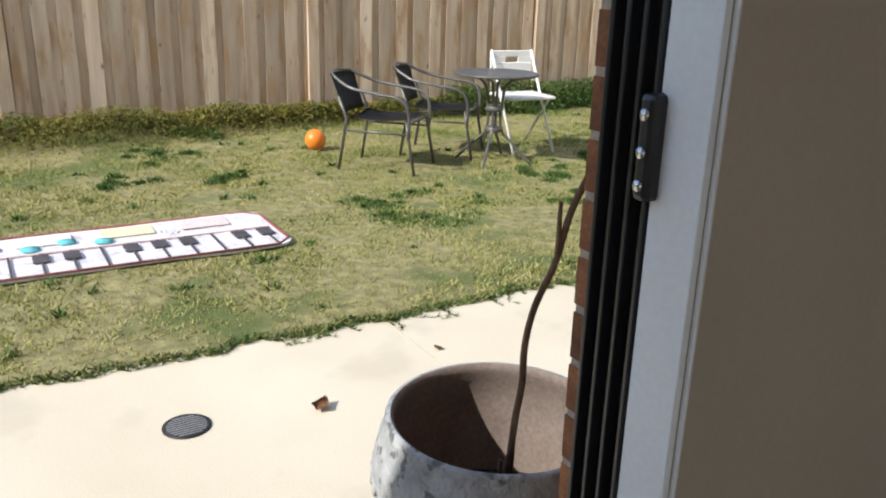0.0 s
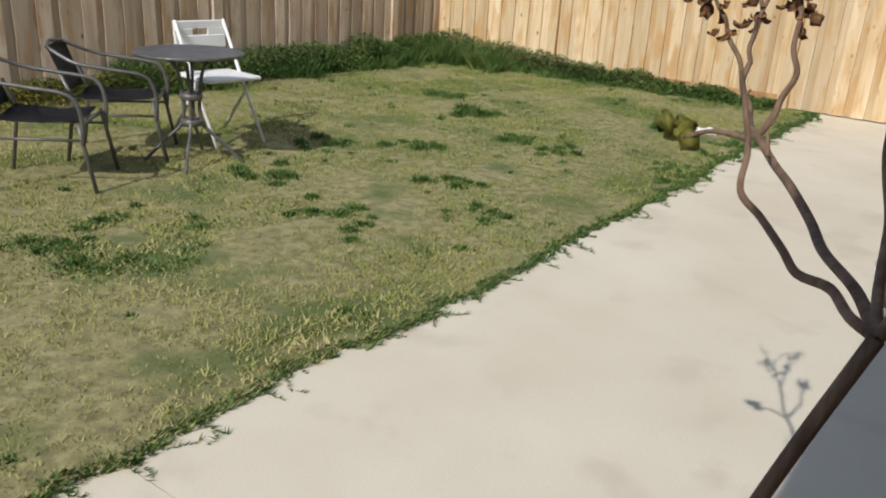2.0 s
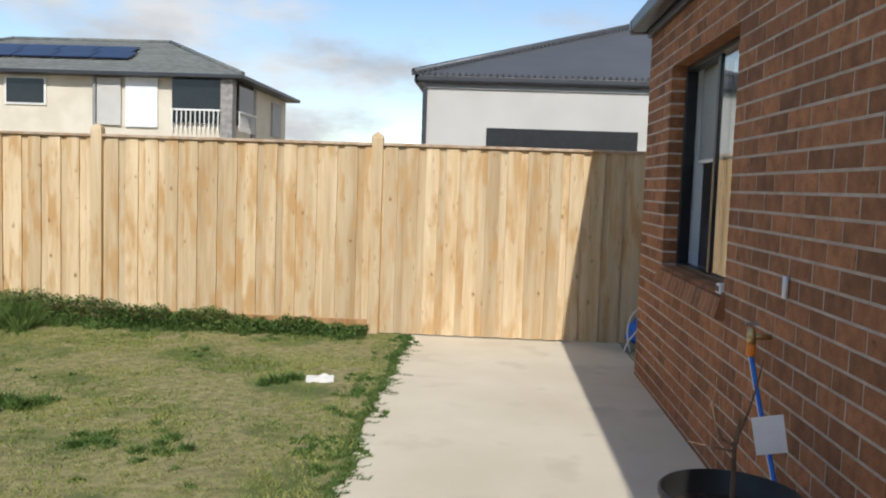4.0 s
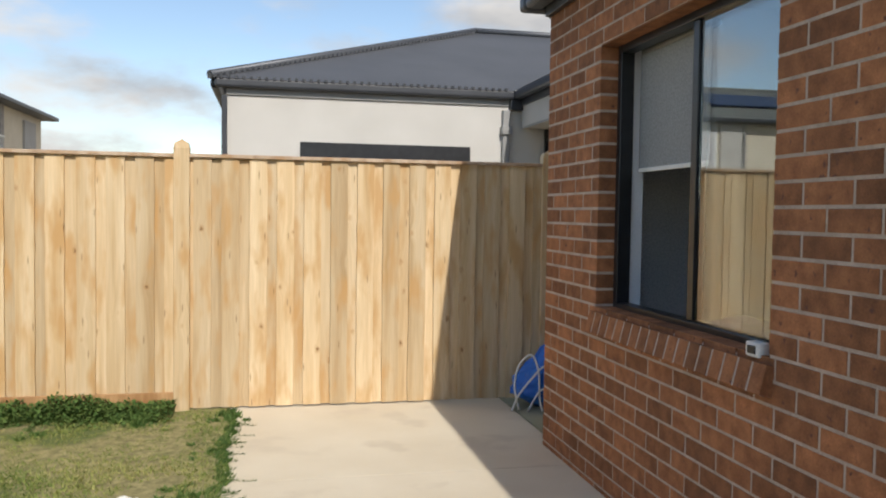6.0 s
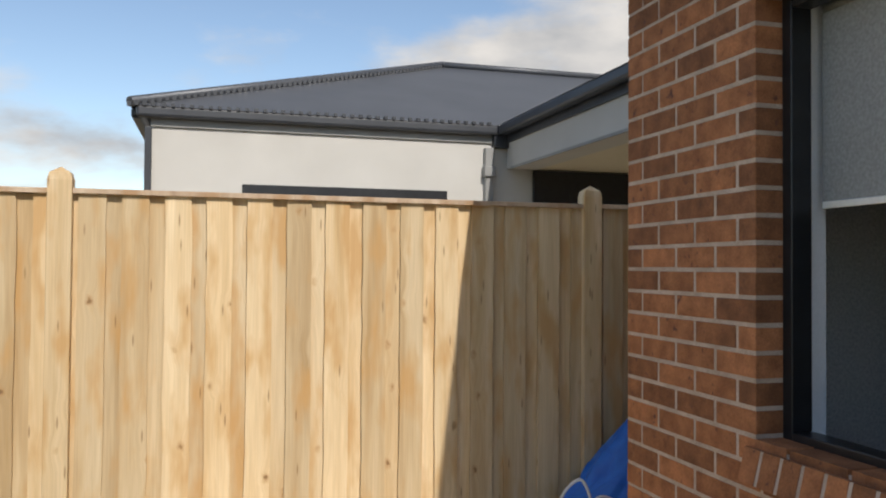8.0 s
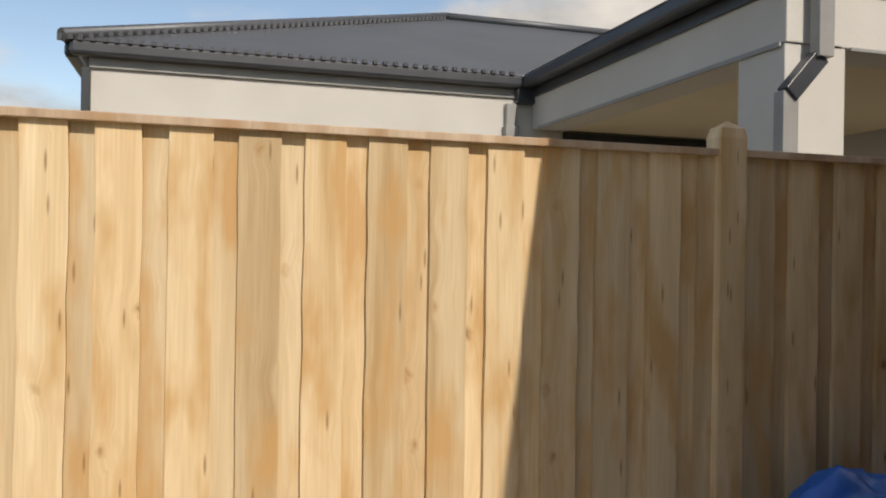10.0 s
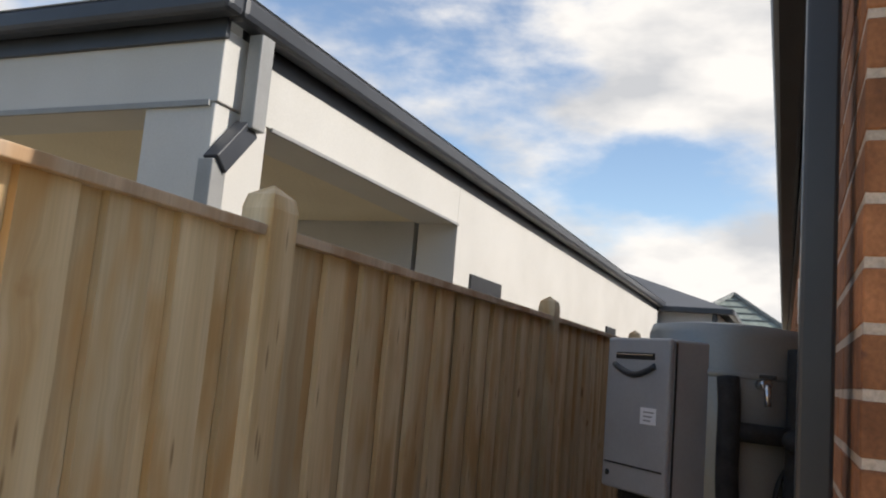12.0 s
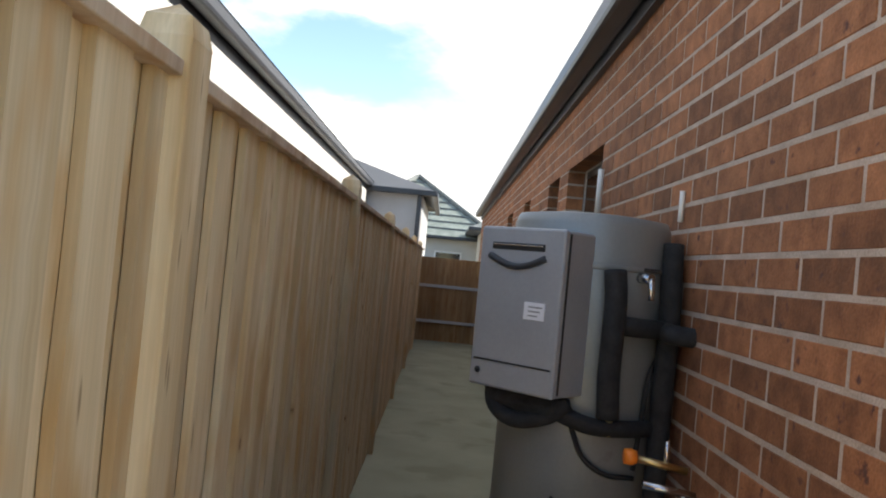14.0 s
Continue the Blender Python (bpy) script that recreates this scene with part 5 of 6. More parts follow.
stems("small_seedling", "small green seedling in the green pot", (3.04, 1.215, 0.145), hb, [((0.03, 0, 0.08), 0.03, 30, 10), ((-0.04, 0.03, 0.07), 0.028, -30, 120), ((0.0, -0.03, 0.05), 0.03, 10, 220)], [GREENPL])

# ---- tap and hose ----
tap = thing("garden_tap", "brass garden tap with orange hose connector on brick wall", "tap", (WX - 0.002, 2.25, 0.875))
part("pipe", bm_tube([(0, 0, 0), (-0.08, 0, 0)], 0.012), BRASS, tap)
part("body", bm_lathe([(0.018, -0.03), (0.02, 0), (0.014, 0.04)], 14, at=(-0.08, 0, 0.0)), BRASS, tap)
part("handle", bm_box(-0.08, 0, 0.055, 0.06, 0.016, 0.012, 0.004), MIDGREY, tap)
part("connector", bm_lathe([(0.015, -0.085), (0.02, -0.08), (0.02, -0.035), (0.015, -0.03)], 14, at=(-0.08, 0, 0)), ORANGE, tap, "orange hose connector")
hose = thing("garden_hose", "bright blue garden hose hanging from the tap", "hose", (0, 0, 0))
HOSE = [(-0.08, 2.25, 0.79), (-0.055, 2.21, 0.63), (-0.04, 2.11, 0.46), (-0.03, 1.95, 0.27), (-0.03, 1.66, 0.14), (-0.04, 1.45, 0.05), (-0.06, 1.2, 0.014), (-0.12, 0.9, 0.014)]
part("tube", bm_tube(smooth_path([(WX + x, y, z) for x, y, z in HOSE], 8), 0.011, 10), BLUEPL, hose)
part("stripe", bm_tube(smooth_path([(WX + x - 0.0105, y - 0.002, z) for x, y, z in HOSE[:6]], 8), 0.003, 6), WHITEPL, hose, "white stripe")
solid("conduit_stub", bm_tube([(0, 0, -0.045), (0, 0, 0.045)], 0.012, 10), WHITEPL, "short white conduit stub on the brick wall", "conduit", at=(WX - 0.014, 2.09, 1.11))
sl = thing("sill_gadget", "small white and black device on the window sill", "device", (WX + 0.015, 3.07, 0.952))
part("body", bm_box(0, 0, 0.03, 0.05, 0.085, 0.055, 0.008), WHITEPL, sl)
part("face", bm_box(-0.026, 0.0, 0.03, 0.006, 0.05, 0.03, 0.003), BLACKPL, sl)

# ---- blue bag ----
bag = thing("blue_bag", "large blue plastic sack with white cords slumped in passage", "bag", (3.83, 6.30, 0.0))
b = bmesh.new()
bmesh.ops.create_icosphere(b, subdivisions=5, radius=1.0)
for v in b.verts:
    n0 = v.co.normalized()
    d = 1 + 0.10 * noise.noise(n0 * 2.2) + 0.07 * noise.noise(n0 * 5) + 0.035 * noise.noise(n0 * 13)
    v.co = Vector((n0.x * 0.52 * d, n0.y * 0.18 * d, max(0.0, 0.36 + n0.z * 0.42 * d) * min(1.0, max(0.3, 0.38 + (n0.x * 0.52 + 0.52) * 1.1))))
for f in b.faces:
    f.smooth = True
part("sack", b, BLUEPL, bag)
for c in ([(-0.50, -0.10, 0.01), (-0.53, -0.08, 0.18), (-0.50, -0.09, 0.34), (-0.42, -0.13, 0.42), (-0.37, -0.15, 0.30), (-0.36, -0.16, 0.1), (-0.34, -0.17, 0.01)],
          [(-0.56, -0.12, 0.01), (-0.52, -0.14, 0.12), (-0.42, -0.17, 0.26), (-0.33, -0.17, 0.34), (-0.22, -0.19, 0.30)],
          [(-0.45, -0.16, 0.01), (-0.36, -0.17, 0.16), (-0.25, -0.2, 0.2)]):
    part("cord", bm_tube(smooth_path(c), 0.008), WHITEPL, bag, "white cord")

# ---- hot water unit ----
TX, TY, TR, TH = 5.02, 5.62, 0.255, 1.765
tank = thing("hot_water_tank", "grey steel hot water cylinder against the brick wall", "water tank", (TX, TY, 0))
part("plinth", bm_box(0, 0, 0.03, 0.56, 0.54, 0.06, 0.006), CONCRETE, tank)
part("shell", bm_lathe([(TR, 0.06), (TR, TH - 0.03), (TR - 0.012, TH), (TR * 0.6, TH + 0.012), (0.0, TH + 0.016)], 64), STEEL, tank)
part("band", bm_lathe([(TR + 0.002, 1.60), (TR + 0.004, 1.605), (TR + 0.004, 1.615), (TR + 0.002, 1.62)], 64), STEEL, tank)
for z in (0.42, 0.8):
    part("band", bm_lathe([(TR + 0.001, z), (TR + 0.003, z + 0.004), (TR + 0.001, z + 0.008)], 64), BLACKRUB, tank)
hn = Vector((-0.733, 0.68, 0))
hs = Vector((-0.68, -0.733, 0))
hc = Vector((4.767, 5.867, 1.457)) - hn * 0.085
heater = thing("gas_heater", "grey wall-hung gas water heater fixed to the tank", "water heater", tuple(hc), math.degrees(math.atan2(-hs.y, -hs.x)))
part("casing", bm_box(0, -0.0, 0, 0.315, 0.15, 0.49, 0.008), HEATGREY, heater)
cover = part("front_cover", bm_box(0, 0.085, 0.0, 0.319, 0.022, 0.494, 0.008), HEATGREY, heater)
part("flue_slot", bm_box(0.01, 0.0965, 0.188, 0.20, 0.004, 0.022, 0.002), BLACKPL, cover, "dark flue outlet slot")
part("flue_lip", bm_box(0.01, 0.099, 0.192, 0.19, 0.006, 0.004, 0.001), CHROME, cover)
arc = [(0.115 - 0.21 * i / 12, 0.098, 0.158 - 0.03 * math.sin(math.pi * i / 12)) for i in range(13)]
part("logo_arc", bm_tube(arc, 0.011, 6), GUTTER, cover, "dark grey curved emblem")
part("label_plate", bm_box(-0.07, 0.097, 0.0, 0.075, 0.004, 0.052, 0.001), CARD, cover, "pale printed label")
for k in range(3):
    part("print_line", bm_box(-0.075 + 0.004 * k, 0.0995, 0.012 - 0.013 * k, 0.05 - 0.008 * k, 0.0015, 0.004), MIDGREY, cover)
part("seam", bm_box(0.0, 0.097, -0.165, 0.29, 0.003, 0.005), BLACKPL, cover)
part("screw", bm_lathe([(0.010, 0), (0.010, 0.003), (0, 0.004)], 12, at=(0.125, 0.0975, -0.2), m=pose(0, 0, 0, -90)), BLACKPL, cover)
part("side_seam", bm_box(-0.1585, 0.068, 0.0, 0.003, 0.006, 0.47), BLACKPL, heater)
under = part("bottom_pipework", bm_box(-0.01, 0.0, -0.28, 0.26, 0.12, 0.07, 0.03), BLACKRUB, heater, "black pipe lagging under the heater")
part("gas_hose", bm_tube(smooth_path([(0.12, 0.02, -0.25), (0.09, 0.04, -0.305), (0.0, 0.05, -0.335), (-0.10, 0.03, -0.31), (-0.15, 0.0, -0.26)]), 0.026), BLACKRUB, under)


def tank_pt(deg, r, z):
    """A point beside the tank's shell, by angle, distance from its axis and height."""
    return (TX + r * math.cos(radians(deg)), TY + r * math.sin(radians(deg)), z)


pipes = thing("lagged_pipes", "black foam lagged pipes with brass valves on tank", "pipes", (0, 0, 0))
part("riser", bm_tube(smooth_path([tank_pt(186, TR + 0.03, 1.60), tank_pt(187, TR + 0.045, 1.5), tank_pt(187, TR + 0.04, 1.3), tank_pt(189, TR + 0.035, 1.16)]), 0.034, 14), BLACKRUB, pipes)
part("elbow", bm_tube(smooth_path([tank_pt(187, TR + 0.035, 1.44), tank_pt(205, TR + 0.035, 1.435), tank_pt(228, TR + 0.04, 1.43), (4.75, NY + 0.06, 1.425), (4.74, NY - 0.03, 1.42)]), 0.03, 12), BLACKRUB, pipes)
part("feed", bm_tube(smooth_path([tank_pt(160, TR + 0.03, 1.16), tank_pt(178, TR + 0.035, 1.135), tank_pt(200, TR + 0.03, 1.13), tank_pt(235, TR + 0.03, 1.125)]), 0.026, 12), BLACKRUB, pipes)
part("wall_pipe", bm_tube(smooth_path([(4.86, NY + 0.05, 1.70), (4.83, NY + 0.05, 1.45), (4.82, NY + 0.055, 1.2), (4.80, NY + 0.06, 0.8), (4.80, NY + 0.06, 0.3), (4.8, NY + 0.06, 0.02)]), 0.033, 12), BLACKRUB, pipes)
part("cable", bm_tube(smooth_path([tank_pt(235, TR + 0.012, 1.36), tank_pt(222, TR + 0.012, 1.28), tank_pt(218, TR + 0.012, 1.15), tank_pt(214, TR + 0.012, 1.0)]), 0.008), BLACKRUB, pipes)
part("cable", bm_tube(smooth_path([tank_pt(168, TR + 0.012, 1.12), tank_pt(176, TR + 0.02, 1.04), tank_pt(192, TR + 0.012, 0.99), tank_pt(215, TR + 0.012, 0.975)]), 0.008), BLACKRUB, pipes)
part("cable", bm_tube(smooth_path([tank_pt(158, TR + 0.012, 0.90), tank_pt(175, TR + 0.014, 0.84), tank_pt(200, TR + 0.012, 0.775), tank_pt(215, TR + 0.012, 0.78)]), 0.009), BLACKRUB, pipes)
rv_ = part("relief_valve", bm_tube([tank_pt(208, TR - 0.01, 1.585), tank_pt(208, TR + 0.05, 1.585)], 0.016, 12), CHROME, pipes, "chrome relief valve")
part("drain_spout", bm_tube([tank_pt(208, TR + 0.05, 1.585), tank_pt(208, TR + 0.055, 1.52)], 0.010, 10), CHROME, rv_)
part("lever", bm_box(*tank_pt(208, TR + 0.05, 1.61), 0.012, 0.05, 0.012, 0.003), BLACKPL, rv_)
part("brass_union", bm_tube([tank_pt(189, TR + 0.035, 1.17), tank_pt(190, TR + 0.035, 1.11)], 0.016, 10), BRASS, pipes, "brass union")
v1 = part("valve", bm_tube([(4.63, NY + 0.17, 1.075), (4.63, NY + 0.02, 1.05)], 0.011, 10), BRASS, pipes, "brass tempering valve")
part("red_cap", bm_lathe([(0.0, 0.0), (0.022, 0.0), (0.024, 0.02), (0.018, 0.035), (0, 0.036)], 16, at=(4.63, NY + 0.20, 1.077), m=pose(0, 0, 0, 90)), ORANGE, v1, "orange red valve cap")
part("stem", bm_tube([(4.63, NY + 0.08, 1.06), (4.63, NY + 0.08, 1.13)], 0.008, 8), CHROME, v1)
v2 = part("valve", bm_tube([(4.60, NY + 0.15, 1.01), (4.60, NY + 0.0, 0.99)], 0.012, 10), CHROME, pipes, "chrome stop valve")
part("outlet", bm_tube([(4.60, NY + 0.03, 1.0), (4.60, NY + 0.03, 0.945)], 0.010, 8), CHROME, v2)
solid("vent_pipe", bm_tube([(0, 0, -0.05), (0, 0, 0.05)], 0.009, 10), WHITEPL, "short white pipe on the brick wall above tank", "pipe", at=(4.94, NY + 0.014, 1.83))
solid("vent_pipe", bm_tube([(0, 0, -0.12), (0, 0, 0.1)], 0.015, 10), WHITEPL, "white overflow pipe fixed to the brick wall", "pipe", at=(6.38, NY + 0.024, 2.02))
rub = thing("rubbish_bag", "white plastic bag and mauve cloth beside tank", "bag", (4.62, 5.98, 0.0))
b = bmesh.new()
bmesh.ops.create_icosphere(b, subdivisions=3, radius=1.0)
for v in b.verts:
    n0 = v.co.normalized()
    d = 1 + 0.3 * noise.noise(n0 * 2.5)
    v.co = Vector((n0.x * 0.13 * d, n0.y * 0.12 * d, max(0.0, 0.33 + n0.z * 0.36 * d)))
part("sack", b, WHITEPL, rub)
part("cloth", bm_tube(smooth_path([(-0.02, 0.10, 0.5), (0.0, 0.13, 0.64), (0.03, 0.09, 0.72)]), 0.03, 8, None, 0.012), surf("mauve_cloth", (0.25, 0.06, 0.12), (0.33, 0.1, 0.18), scale=12, rough=0.9), rub, "mauve cloth")

# ---- grass and weeds ----
def blades(name, pts, material, label, category):
    """One mesh of single-triangle blades from rows (x, y, z, height, lean_x, lean_y, width, angle)."""
    p = np.array(pts)
    n = len(p)
    ca, sa = np.cos(p[:, 7]) * p[:, 6], np.sin(p[:, 7]) * p[:, 6]
    v = np.empty((n, 3, 3))
    v[:, 0] = np.stack([p[:, 0] - ca, p[:, 1] - sa, p[:, 2]], 1)
    v[:, 1] = np.stack([p[:, 0] + ca, p[:, 1] + sa, p[:, 2]], 1)
    v[:, 2] = np.stack([p[:, 0] + p[:, 4], p[:, 1] + p[:, 5], p[:, 2] + p[:, 3]], 1)
    me = bpy.data.meshes.new(name)
    me.from_pydata(v.reshape(-1, 3).tolist(), [], np.arange(n * 3).reshape(-1, 3).tolist())
    me.materials.append(material)
    return tagged(new(name, me), label, category, "", "stuff")


def grass_mat(name, cols, green=0.0):
    """Blade colour by blade, shifted by broad patches."""
    m, nt, bs = node_mat(name)
    N, L = nt.nodes, nt.links
    gi = N.new("ShaderNodeNewGeometry")
    ns = N.new("ShaderNodeTexNoise")
    ns.inputs["Scale"].default_value = 1.1
    ns.inputs["Detail"].default_value = 4.0
    tc = N.new("ShaderNodeTexCoord")
    L.new(tc.outputs["Object"], ns.inputs["Vector"])
    mx = N.new("ShaderNodeMath")
    mx.operation = "MULTIPLY_ADD"
    mx.inputs[1].default_value = 0.55
    L.new(gi.outputs["Random Per Island"], mx.inputs[0])
    ad = N.new("ShaderNodeMapRange")
    ad.inputs["From Min"].default_value = 0.32
    ad.inputs["From Max"].default_value = 0.68
    ad.inputs["To Min"].default_value = 0.0
    ad.inputs["To Max"].default_value = 0.45
    L.new(ns.outputs["Fac"], ad.inputs["Value"])
    L.new(ad.outputs["Result"], mx.inputs[2])
    rp = N.new("ShaderNodeValToRGB")
    e = rp.color_ramp.elements
    e[0].position, e[0].color = 0.0, (*cols[0], 1)
    e[1].position, e[1].color = 1.0, (*cols[-1], 1)
    for i, c in enumerate(cols[1:-1]):
        k = e.new((i + 1) / (len(cols) - 1))
        k.color = (*c, 1)
    sy = N.new("ShaderNodeSeparateXYZ")
    L.new(tc.outputs["Object"], sy.inputs["Vector"])
    lush = N.new("ShaderNodeMapRange")
    lush.inputs["From Min"].default_value = -0.5
    lush.inputs["From Max"].default_value = 3.5
    lush.inputs["To Max"].default_value = -green
    L.new(sy.outputs["Y"], lush.inputs["Value"])
    tot = N.new("ShaderNodeMath")
    tot.operation = "ADD"
    L.new(mx.outputs[0], tot.inputs[0])
    L.new(lush.outputs["Result"], tot.inputs[1])
    L.new(tot.outputs[0], rp.inputs["Fac"])
    L.new(rp.outputs["Color"], bs.inputs["Base Color"])
    bs.inputs["Roughness"].default_value = 0.7
    bs.inputs["Specular IOR Level"].default_value = 0.25
    return m


LAWN_G = grass_mat("lawn_blades", [(0.10, 0.16, 0.032), (0.24, 0.265, 0.07), (0.40, 0.37, 0.14), (0.57, 0.49, 0.25)], 0.26)
WEED_G = grass_mat("weed_blades", [(0.03, 0.065, 0.014), (0.055, 0.11, 0.024), (0.09, 0.15, 0.034), (0.17, 0.20, 0.06)])
HEDGE_G = grass_mat("hedge_leaves", [(0.025, 0.05, 0.012), (0.07, 0.09, 0.018), (0.20, 0.18, 0.035), (0.36, 0.28, 0.06)])
rg = np.random.default_rng(5)
pts = []
N_B = 330000
gxv = rg.uniform(FX + 0.02, 1.30, N_B)
gyv = -4.5 + (FY + 4.45) * rg.uniform(0, 1, N_B)
for x, y in zip(gxv.tolist(), gyv.tolist()):
    lim = 1.25 + 0.05 * noise.noise((0, y * 1.1, 7)) + 0.05 * noise.noise((0, y * 5, 2)) + (0.05 if -0.4 < y < 3 else 0.0)
    if x > lim + 0.03 or noise.noise((x * 1.7, y * 1.7, 11)) < -0.52:
        continue
    if abs(x + 0.12) < 0.34 and -3.65 < y < -1.35:
        continue
    tuft = noise.noise((x * 9, y * 9, 5)) + 0.6 * noise.noise((x * 3, y * 3, 8))
    if tuft < -0.25 and rg.random() < 0.7:
        continue
    h = 0.010 + 0.018 * rg.random() * (1 + tuft)
    a = rg.uniform(0, 6.28)
    l = rg.uniform(0.2, 1.6) * h
    pts.append((x, y, 0.0, h, l * math.cos(a), l * math.sin(a), rg.uniform(0.0024, 0.005), rg.uniform(0, 6.28)))
blades("grass", pts, LAWN_G, "short dry straw and green grass blades", "grass")

pts = []
clumps = []
rc = random.Random(21)
for cx, cy, r, h in ((-0.95, 3.55, 0.22, 0.10), (0.55, 4.45, 0.16, 0.09), (-0.62, 0.95, 0.26, 0.05), (-1.0, 1.7, 0.2, 0.06), (0.05, -0.35, 0.4, 0.035), (-0.3, -0.5, 0.3, 0.035), (0.1, 0.7, 0.25, 0.04),
                     (0.4, 0.55, 0.2, 0.04), (-0.5, 2.2, 0.2, 0.045), (0.2, 1.6, 0.22, 0.05), (-1.5, -1.9, 0.22, 0.05), (-2.3, -1.6, 0.3, 0.05), (0.7, 1.2, 0.16, 0.04), (-2.2, -2.9, 0.3, 0.06),
                     (-1.4, -1.2, 0.2, 0.04), (-0.2, 3.0, 0.25, 0.04), (-1.6, 4.2, 0.3, 0.04), (0.3, 2.9, 0.18, 0.05), (-3.0, -1.0, 0.25, 0.1)):
    clumps.append((cx, cy, r, h, int(1500 * r / 0.25)))
for _ in range(20):
    y = rc.uniform(2.2, FY - 0.2)
    clumps.append((1.16 + rc.uniform(-0.1, 0.12), y, 0.12, rc.uniform(0.02, 0.05), 220))
for _ in range(70):
    clumps.append((rc.uniform(FX + 0.2, 0.8), FY - 0.08 - abs(rc.gauss(0, 0.13)), 0.17, rc.uniform(0.04, 0.13), 380))
for _ in range(60):
    clumps.append((FX + 0.12 + abs(rc.gauss(0, 0.16)), rc.uniform(1.6, FY - 0.2), 0.2, rc.uniform(0.10, 0.24), 420))
for _ in range(10):
    clumps.append((FX + 0.55 + rc.uniform(-0.2, 0.9), FY - 0.5 + rc.uniform(-0.2, 0.2), 0.26, rc.uniform(0.2, 0.36), 700))
subs = []
for cx, cy, r, h, cnt in clumps:
    for _ in range(7):
        a, d = rc.uniform(0, 6.28), r * rc.uniform(0.1, 1.15)
        subs.append((cx + d * math.cos(a), cy + d * math.sin(a), r * rc.uniform(0.22, 0.55), h * rc.uniform(0.6, 1.25), cnt // 7))
for _ in range(130):
    subs.append((rc.uniform(FX + 0.3, 1.15), rc.uniform(-4.0, FY - 0.4), rc.uniform(0.03, 0.09), rc.uniform(0.03, 0.06), 34))
for cx, cy, r, h, cnt in subs:
    for _ in range(cnt):
        a, d = rg.uniform(0, 6.28), r * abs(rg.normal(0, 0.55))
        hh = h * rg.uniform(0.4, 1.1) * max(0.3, 1 - 0.5 * d / r)
        b2 = rg.uniform(0, 6.28)
        x, y = cx + d * math.cos(a), cy + d * math.sin(a)
        if x < FX + 0.03 or y > FY - 0.05 or x > 1.40:
            continue
        pts.append((x, y, 0.0, hh, 0.8 * hh * math.cos(b2), 0.8 * hh * math.sin(b2), rg.uniform(0.004, 0.011), rg.uniform(0, 6.28)))
for _ in range(9000):
    y = rg.uniform(-4.5, FY - 0.1)
    lim = 1.26 + 0.05 * noise.noise((0, y * 1.1, 7)) + 0.05 * noise.noise((0, y * 5, 2)) + 0.035 * noise.noise((0, y * 13, 4)) + (0.05 if -0.4 < y < 3 else 0.0)
    a = rg.normal(0, 0.9)
    h = rg.uniform(0.010, 0.032)
    pts.append((lim - 0.05 + 0.07 * rg.random(), y, 0.001, h, 0.025 * math.cos(a), 0.025 * math.sin(a), rg.uniform(0.003, 0.007), rg.uniform(0, 6.28)))
def leaves(count, place, rows):
    """Broad little leaves heaped under a top surface; place() gives x, y and the height of the heap there."""
    for _ in range(count):
        x, y, top = place()
        a = rg.uniform(0, 6.28)
        s = rg.uniform(0.012, 0.030)
        rows.append((x, y, top * math.sqrt(rg.random()), s * rg.uniform(-0.3, 1.0), s * math.cos(a), s * math.sin(a), s * 0.45, a + 1.57))


def side_heap():
    x = rg.uniform(FX + 0.1, 0.86)
    dd = abs(rg.normal(0, 0.16))
    top = (0.10 + 0.065 * max(0.0, 0.4 - x) + 0.10 * noise.noise((x * 2.3, 5, 0)) + 0.05 * noise.noise((x * 8, 5, 0))) * max(0.0, 1 - (dd / 0.45) ** 2)
    return x, FY - 0.07 - dd, max(top, 0.01)


def back_heap():
    y = rg.uniform(1.7, FY - 0.1)
    dd = abs(rg.normal(0, 0.20))
    top = (0.30 + 0.09 * noise.noise((y * 2.1, 9, 0)) + 0.05 * noise.noise((y * 7, 9, 0))) * max(0.0, 1 - (dd / 0.55) ** 2)
    return FX + 0.06 + dd, y, max(top, 0.01)


leaves(16000, side_heap, pts)
leaves(26000, back_heap, pts)
# runners creeping out over the concrete
for _ in range(170):
    y = rg.uniform(-2.0, FY - 0.4)
    x = 1.24 + 0.05 * noise.noise((0, y * 1.1, 7)) + (0.05 if -0.4 < y < 3 else 0.0)
    a = rg.normal(0, 0.7)
    step = rg.uniform(0.008, 0.016)
    for k in range(int(rg.uniform(4, 15))):
        a += rg.normal(0, 0.25)
        x += step * math.cos(a)
        y += step * math.sin(a)
        for _ in range(3):
            b2 = a + rg.normal(0, 1.0)
            pts.append((x, y, 0.001, rg.uniform(0.004, 0.02), 0.022 * math.cos(b2), 0.022 * math.sin(b2), rg.uniform(0.002, 0.005), rg.uniform(0, 6.28)))
blades("weeds", pts, WEED_G, "dark green weeds and long grass tufts", "weeds")

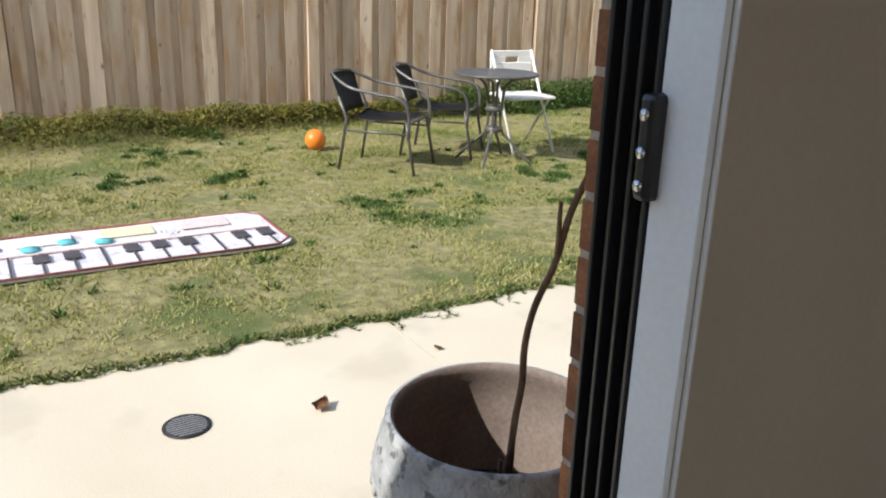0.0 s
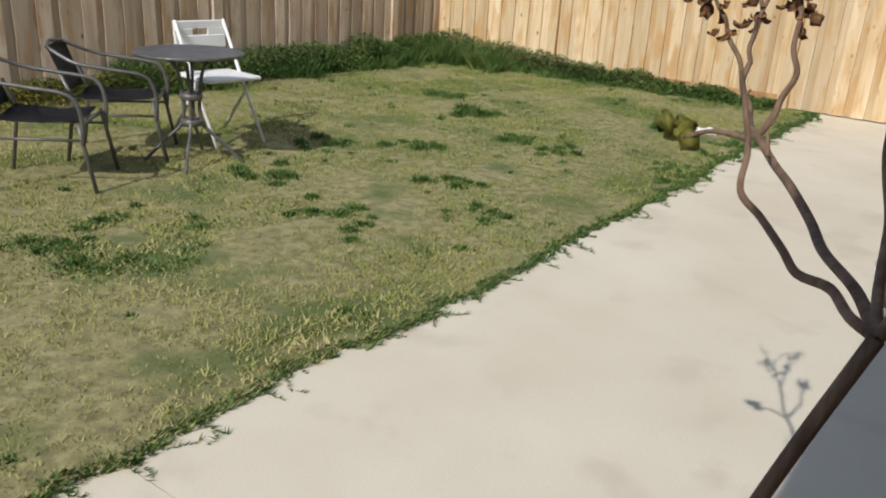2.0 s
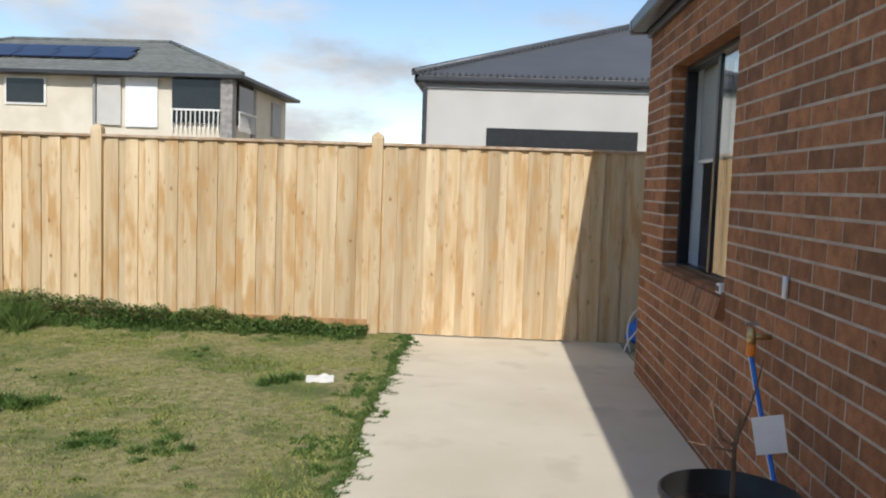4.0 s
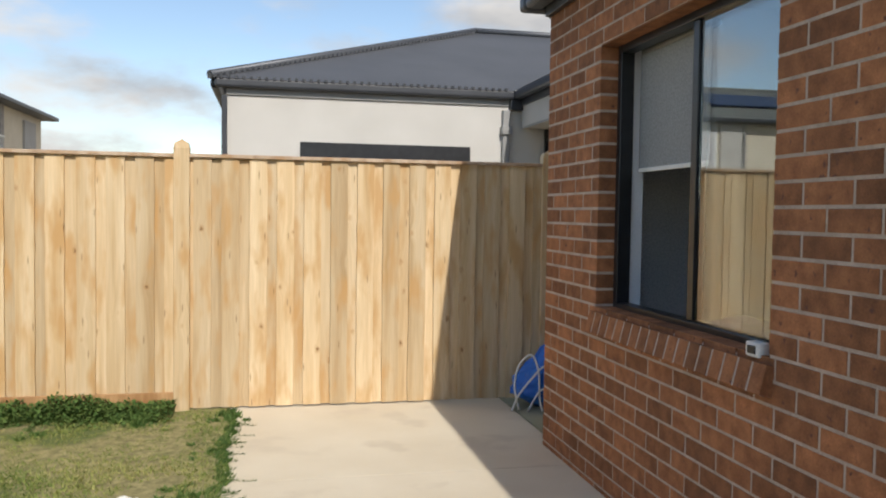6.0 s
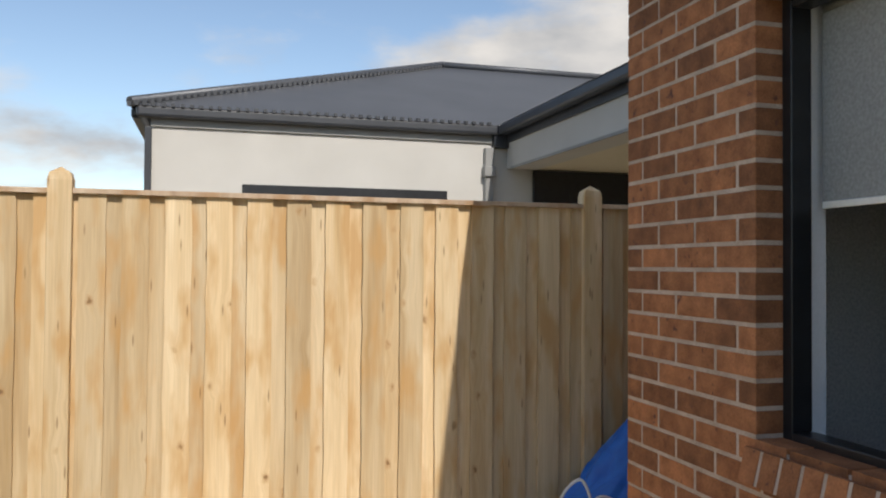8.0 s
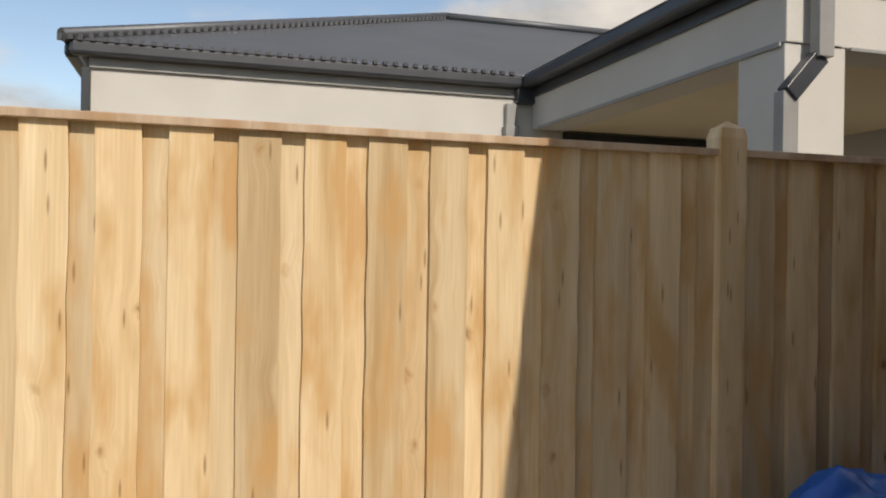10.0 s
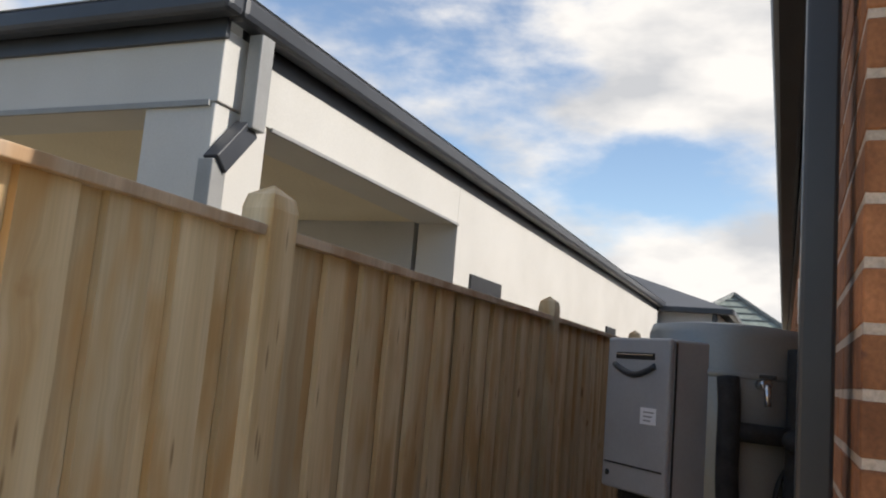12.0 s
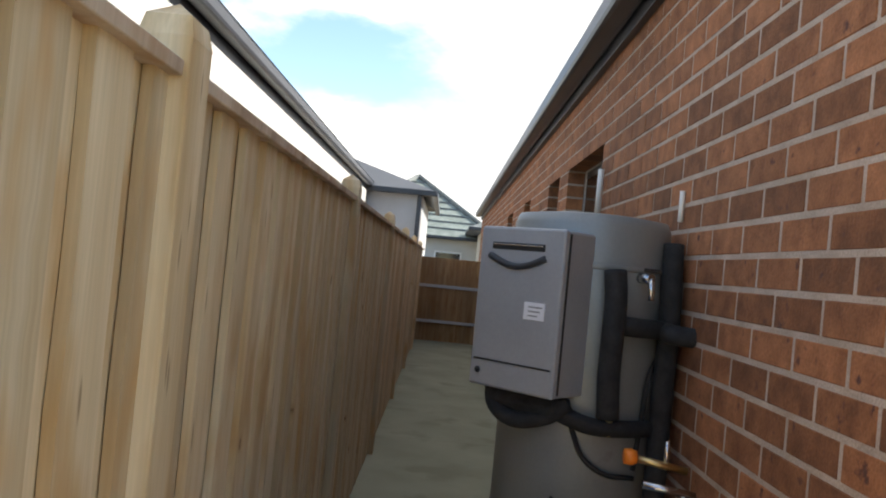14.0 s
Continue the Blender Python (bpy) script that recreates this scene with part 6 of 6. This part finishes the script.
pts = []
for _ in range(60000):
    y = rg.uniform(-6.0, 2.6)
    wide = 1.15 - 0.2 * min(3.0, max(0.0, y + 2.6))
    dd = wide * abs(rg.normal(0, 0.42))
    x = FX + 0.06 + dd
    top = (0.25 + 0.07 * noise.noise((y * 2.1, 3, 0)) + 0.06 * noise.noise((x * 6, y * 7, 0))) * max(0.0, 1 - (dd / wide) ** 2) * (0.55 + 0.45 * min(1.0, dd / 0.25))
    z = top * math.sqrt(rg.random())
    a = rg.uniform(0, 6.28)
    s = rg.uniform(0.012, 0.026)
    pts.append((x, y, z, s * rg.uniform(-0.3, 1.0), s * math.cos(a), s * math.sin(a), s * 0.42, a + 1.57))
blades("low_hedge", pts, HEDGE_G, "low straggly yellow green hedge along the fence", "hedge")

# ---- bricks, the nearest as pieces of their own ----
def one_brick(L):
    b = bmesh.new()
    bmesh.ops.create_cube(b, size=1.0, matrix=Matrix.Diagonal((L, 0.11, 0.073, 1)))
    bmesh.ops.bevel(b, geom=b.edges[:], offset=0.0028, segments=1, affect="EDGES")
    return mesh_of("brick", b, BRICK)


brick_cache = {}
rb_ = random.Random(3)


def lay(parent, u0, u1, z, axis):
    L = round(u1 - u0, 3)
    if L not in brick_cache:
        brick_cache[L] = one_brick(L)
    o = new("brick", brick_cache[L])
    o.parent = parent
    j = rb_.uniform(-0.0008, 0.0008)
    if axis == "y":
        o.matrix_basis = pose(WX + 0.055 + j, (u0 + u1) / 2, z + 0.038, 0, 0, 90)
    else:
        o.matrix_basis = pose((u0 + u1) / 2, NY - 0.055 + j, z + 0.038)


rest = []
for p, q, z, k in west:
    if p > 4.2 and 0.2 < z < 2.4:
        lay(house_w, p, q, z, "y")
    else:
        j = rb_.uniform(-0.0008, 0.0008)
        rest.append((WX + j, p, z, WX + 0.11 + j, q, z + 0.073))
tagged(raw_boxes("brickwork", rest, BRICK, house_w), kind="stuff")
rest = []
for p, q, z, k in north:
    if p < 5.3 and 0.7 < z < 2.35:
        lay(house_n, p, q, z, "x")
    else:
        j = rb_.uniform(-0.0008, 0.0008)
        rest.append((p, NY - 0.11 + j, z, q, NY + j, z + 0.073))
tagged(raw_boxes("brickwork", rest, BRICK, house_n), kind="stuff")
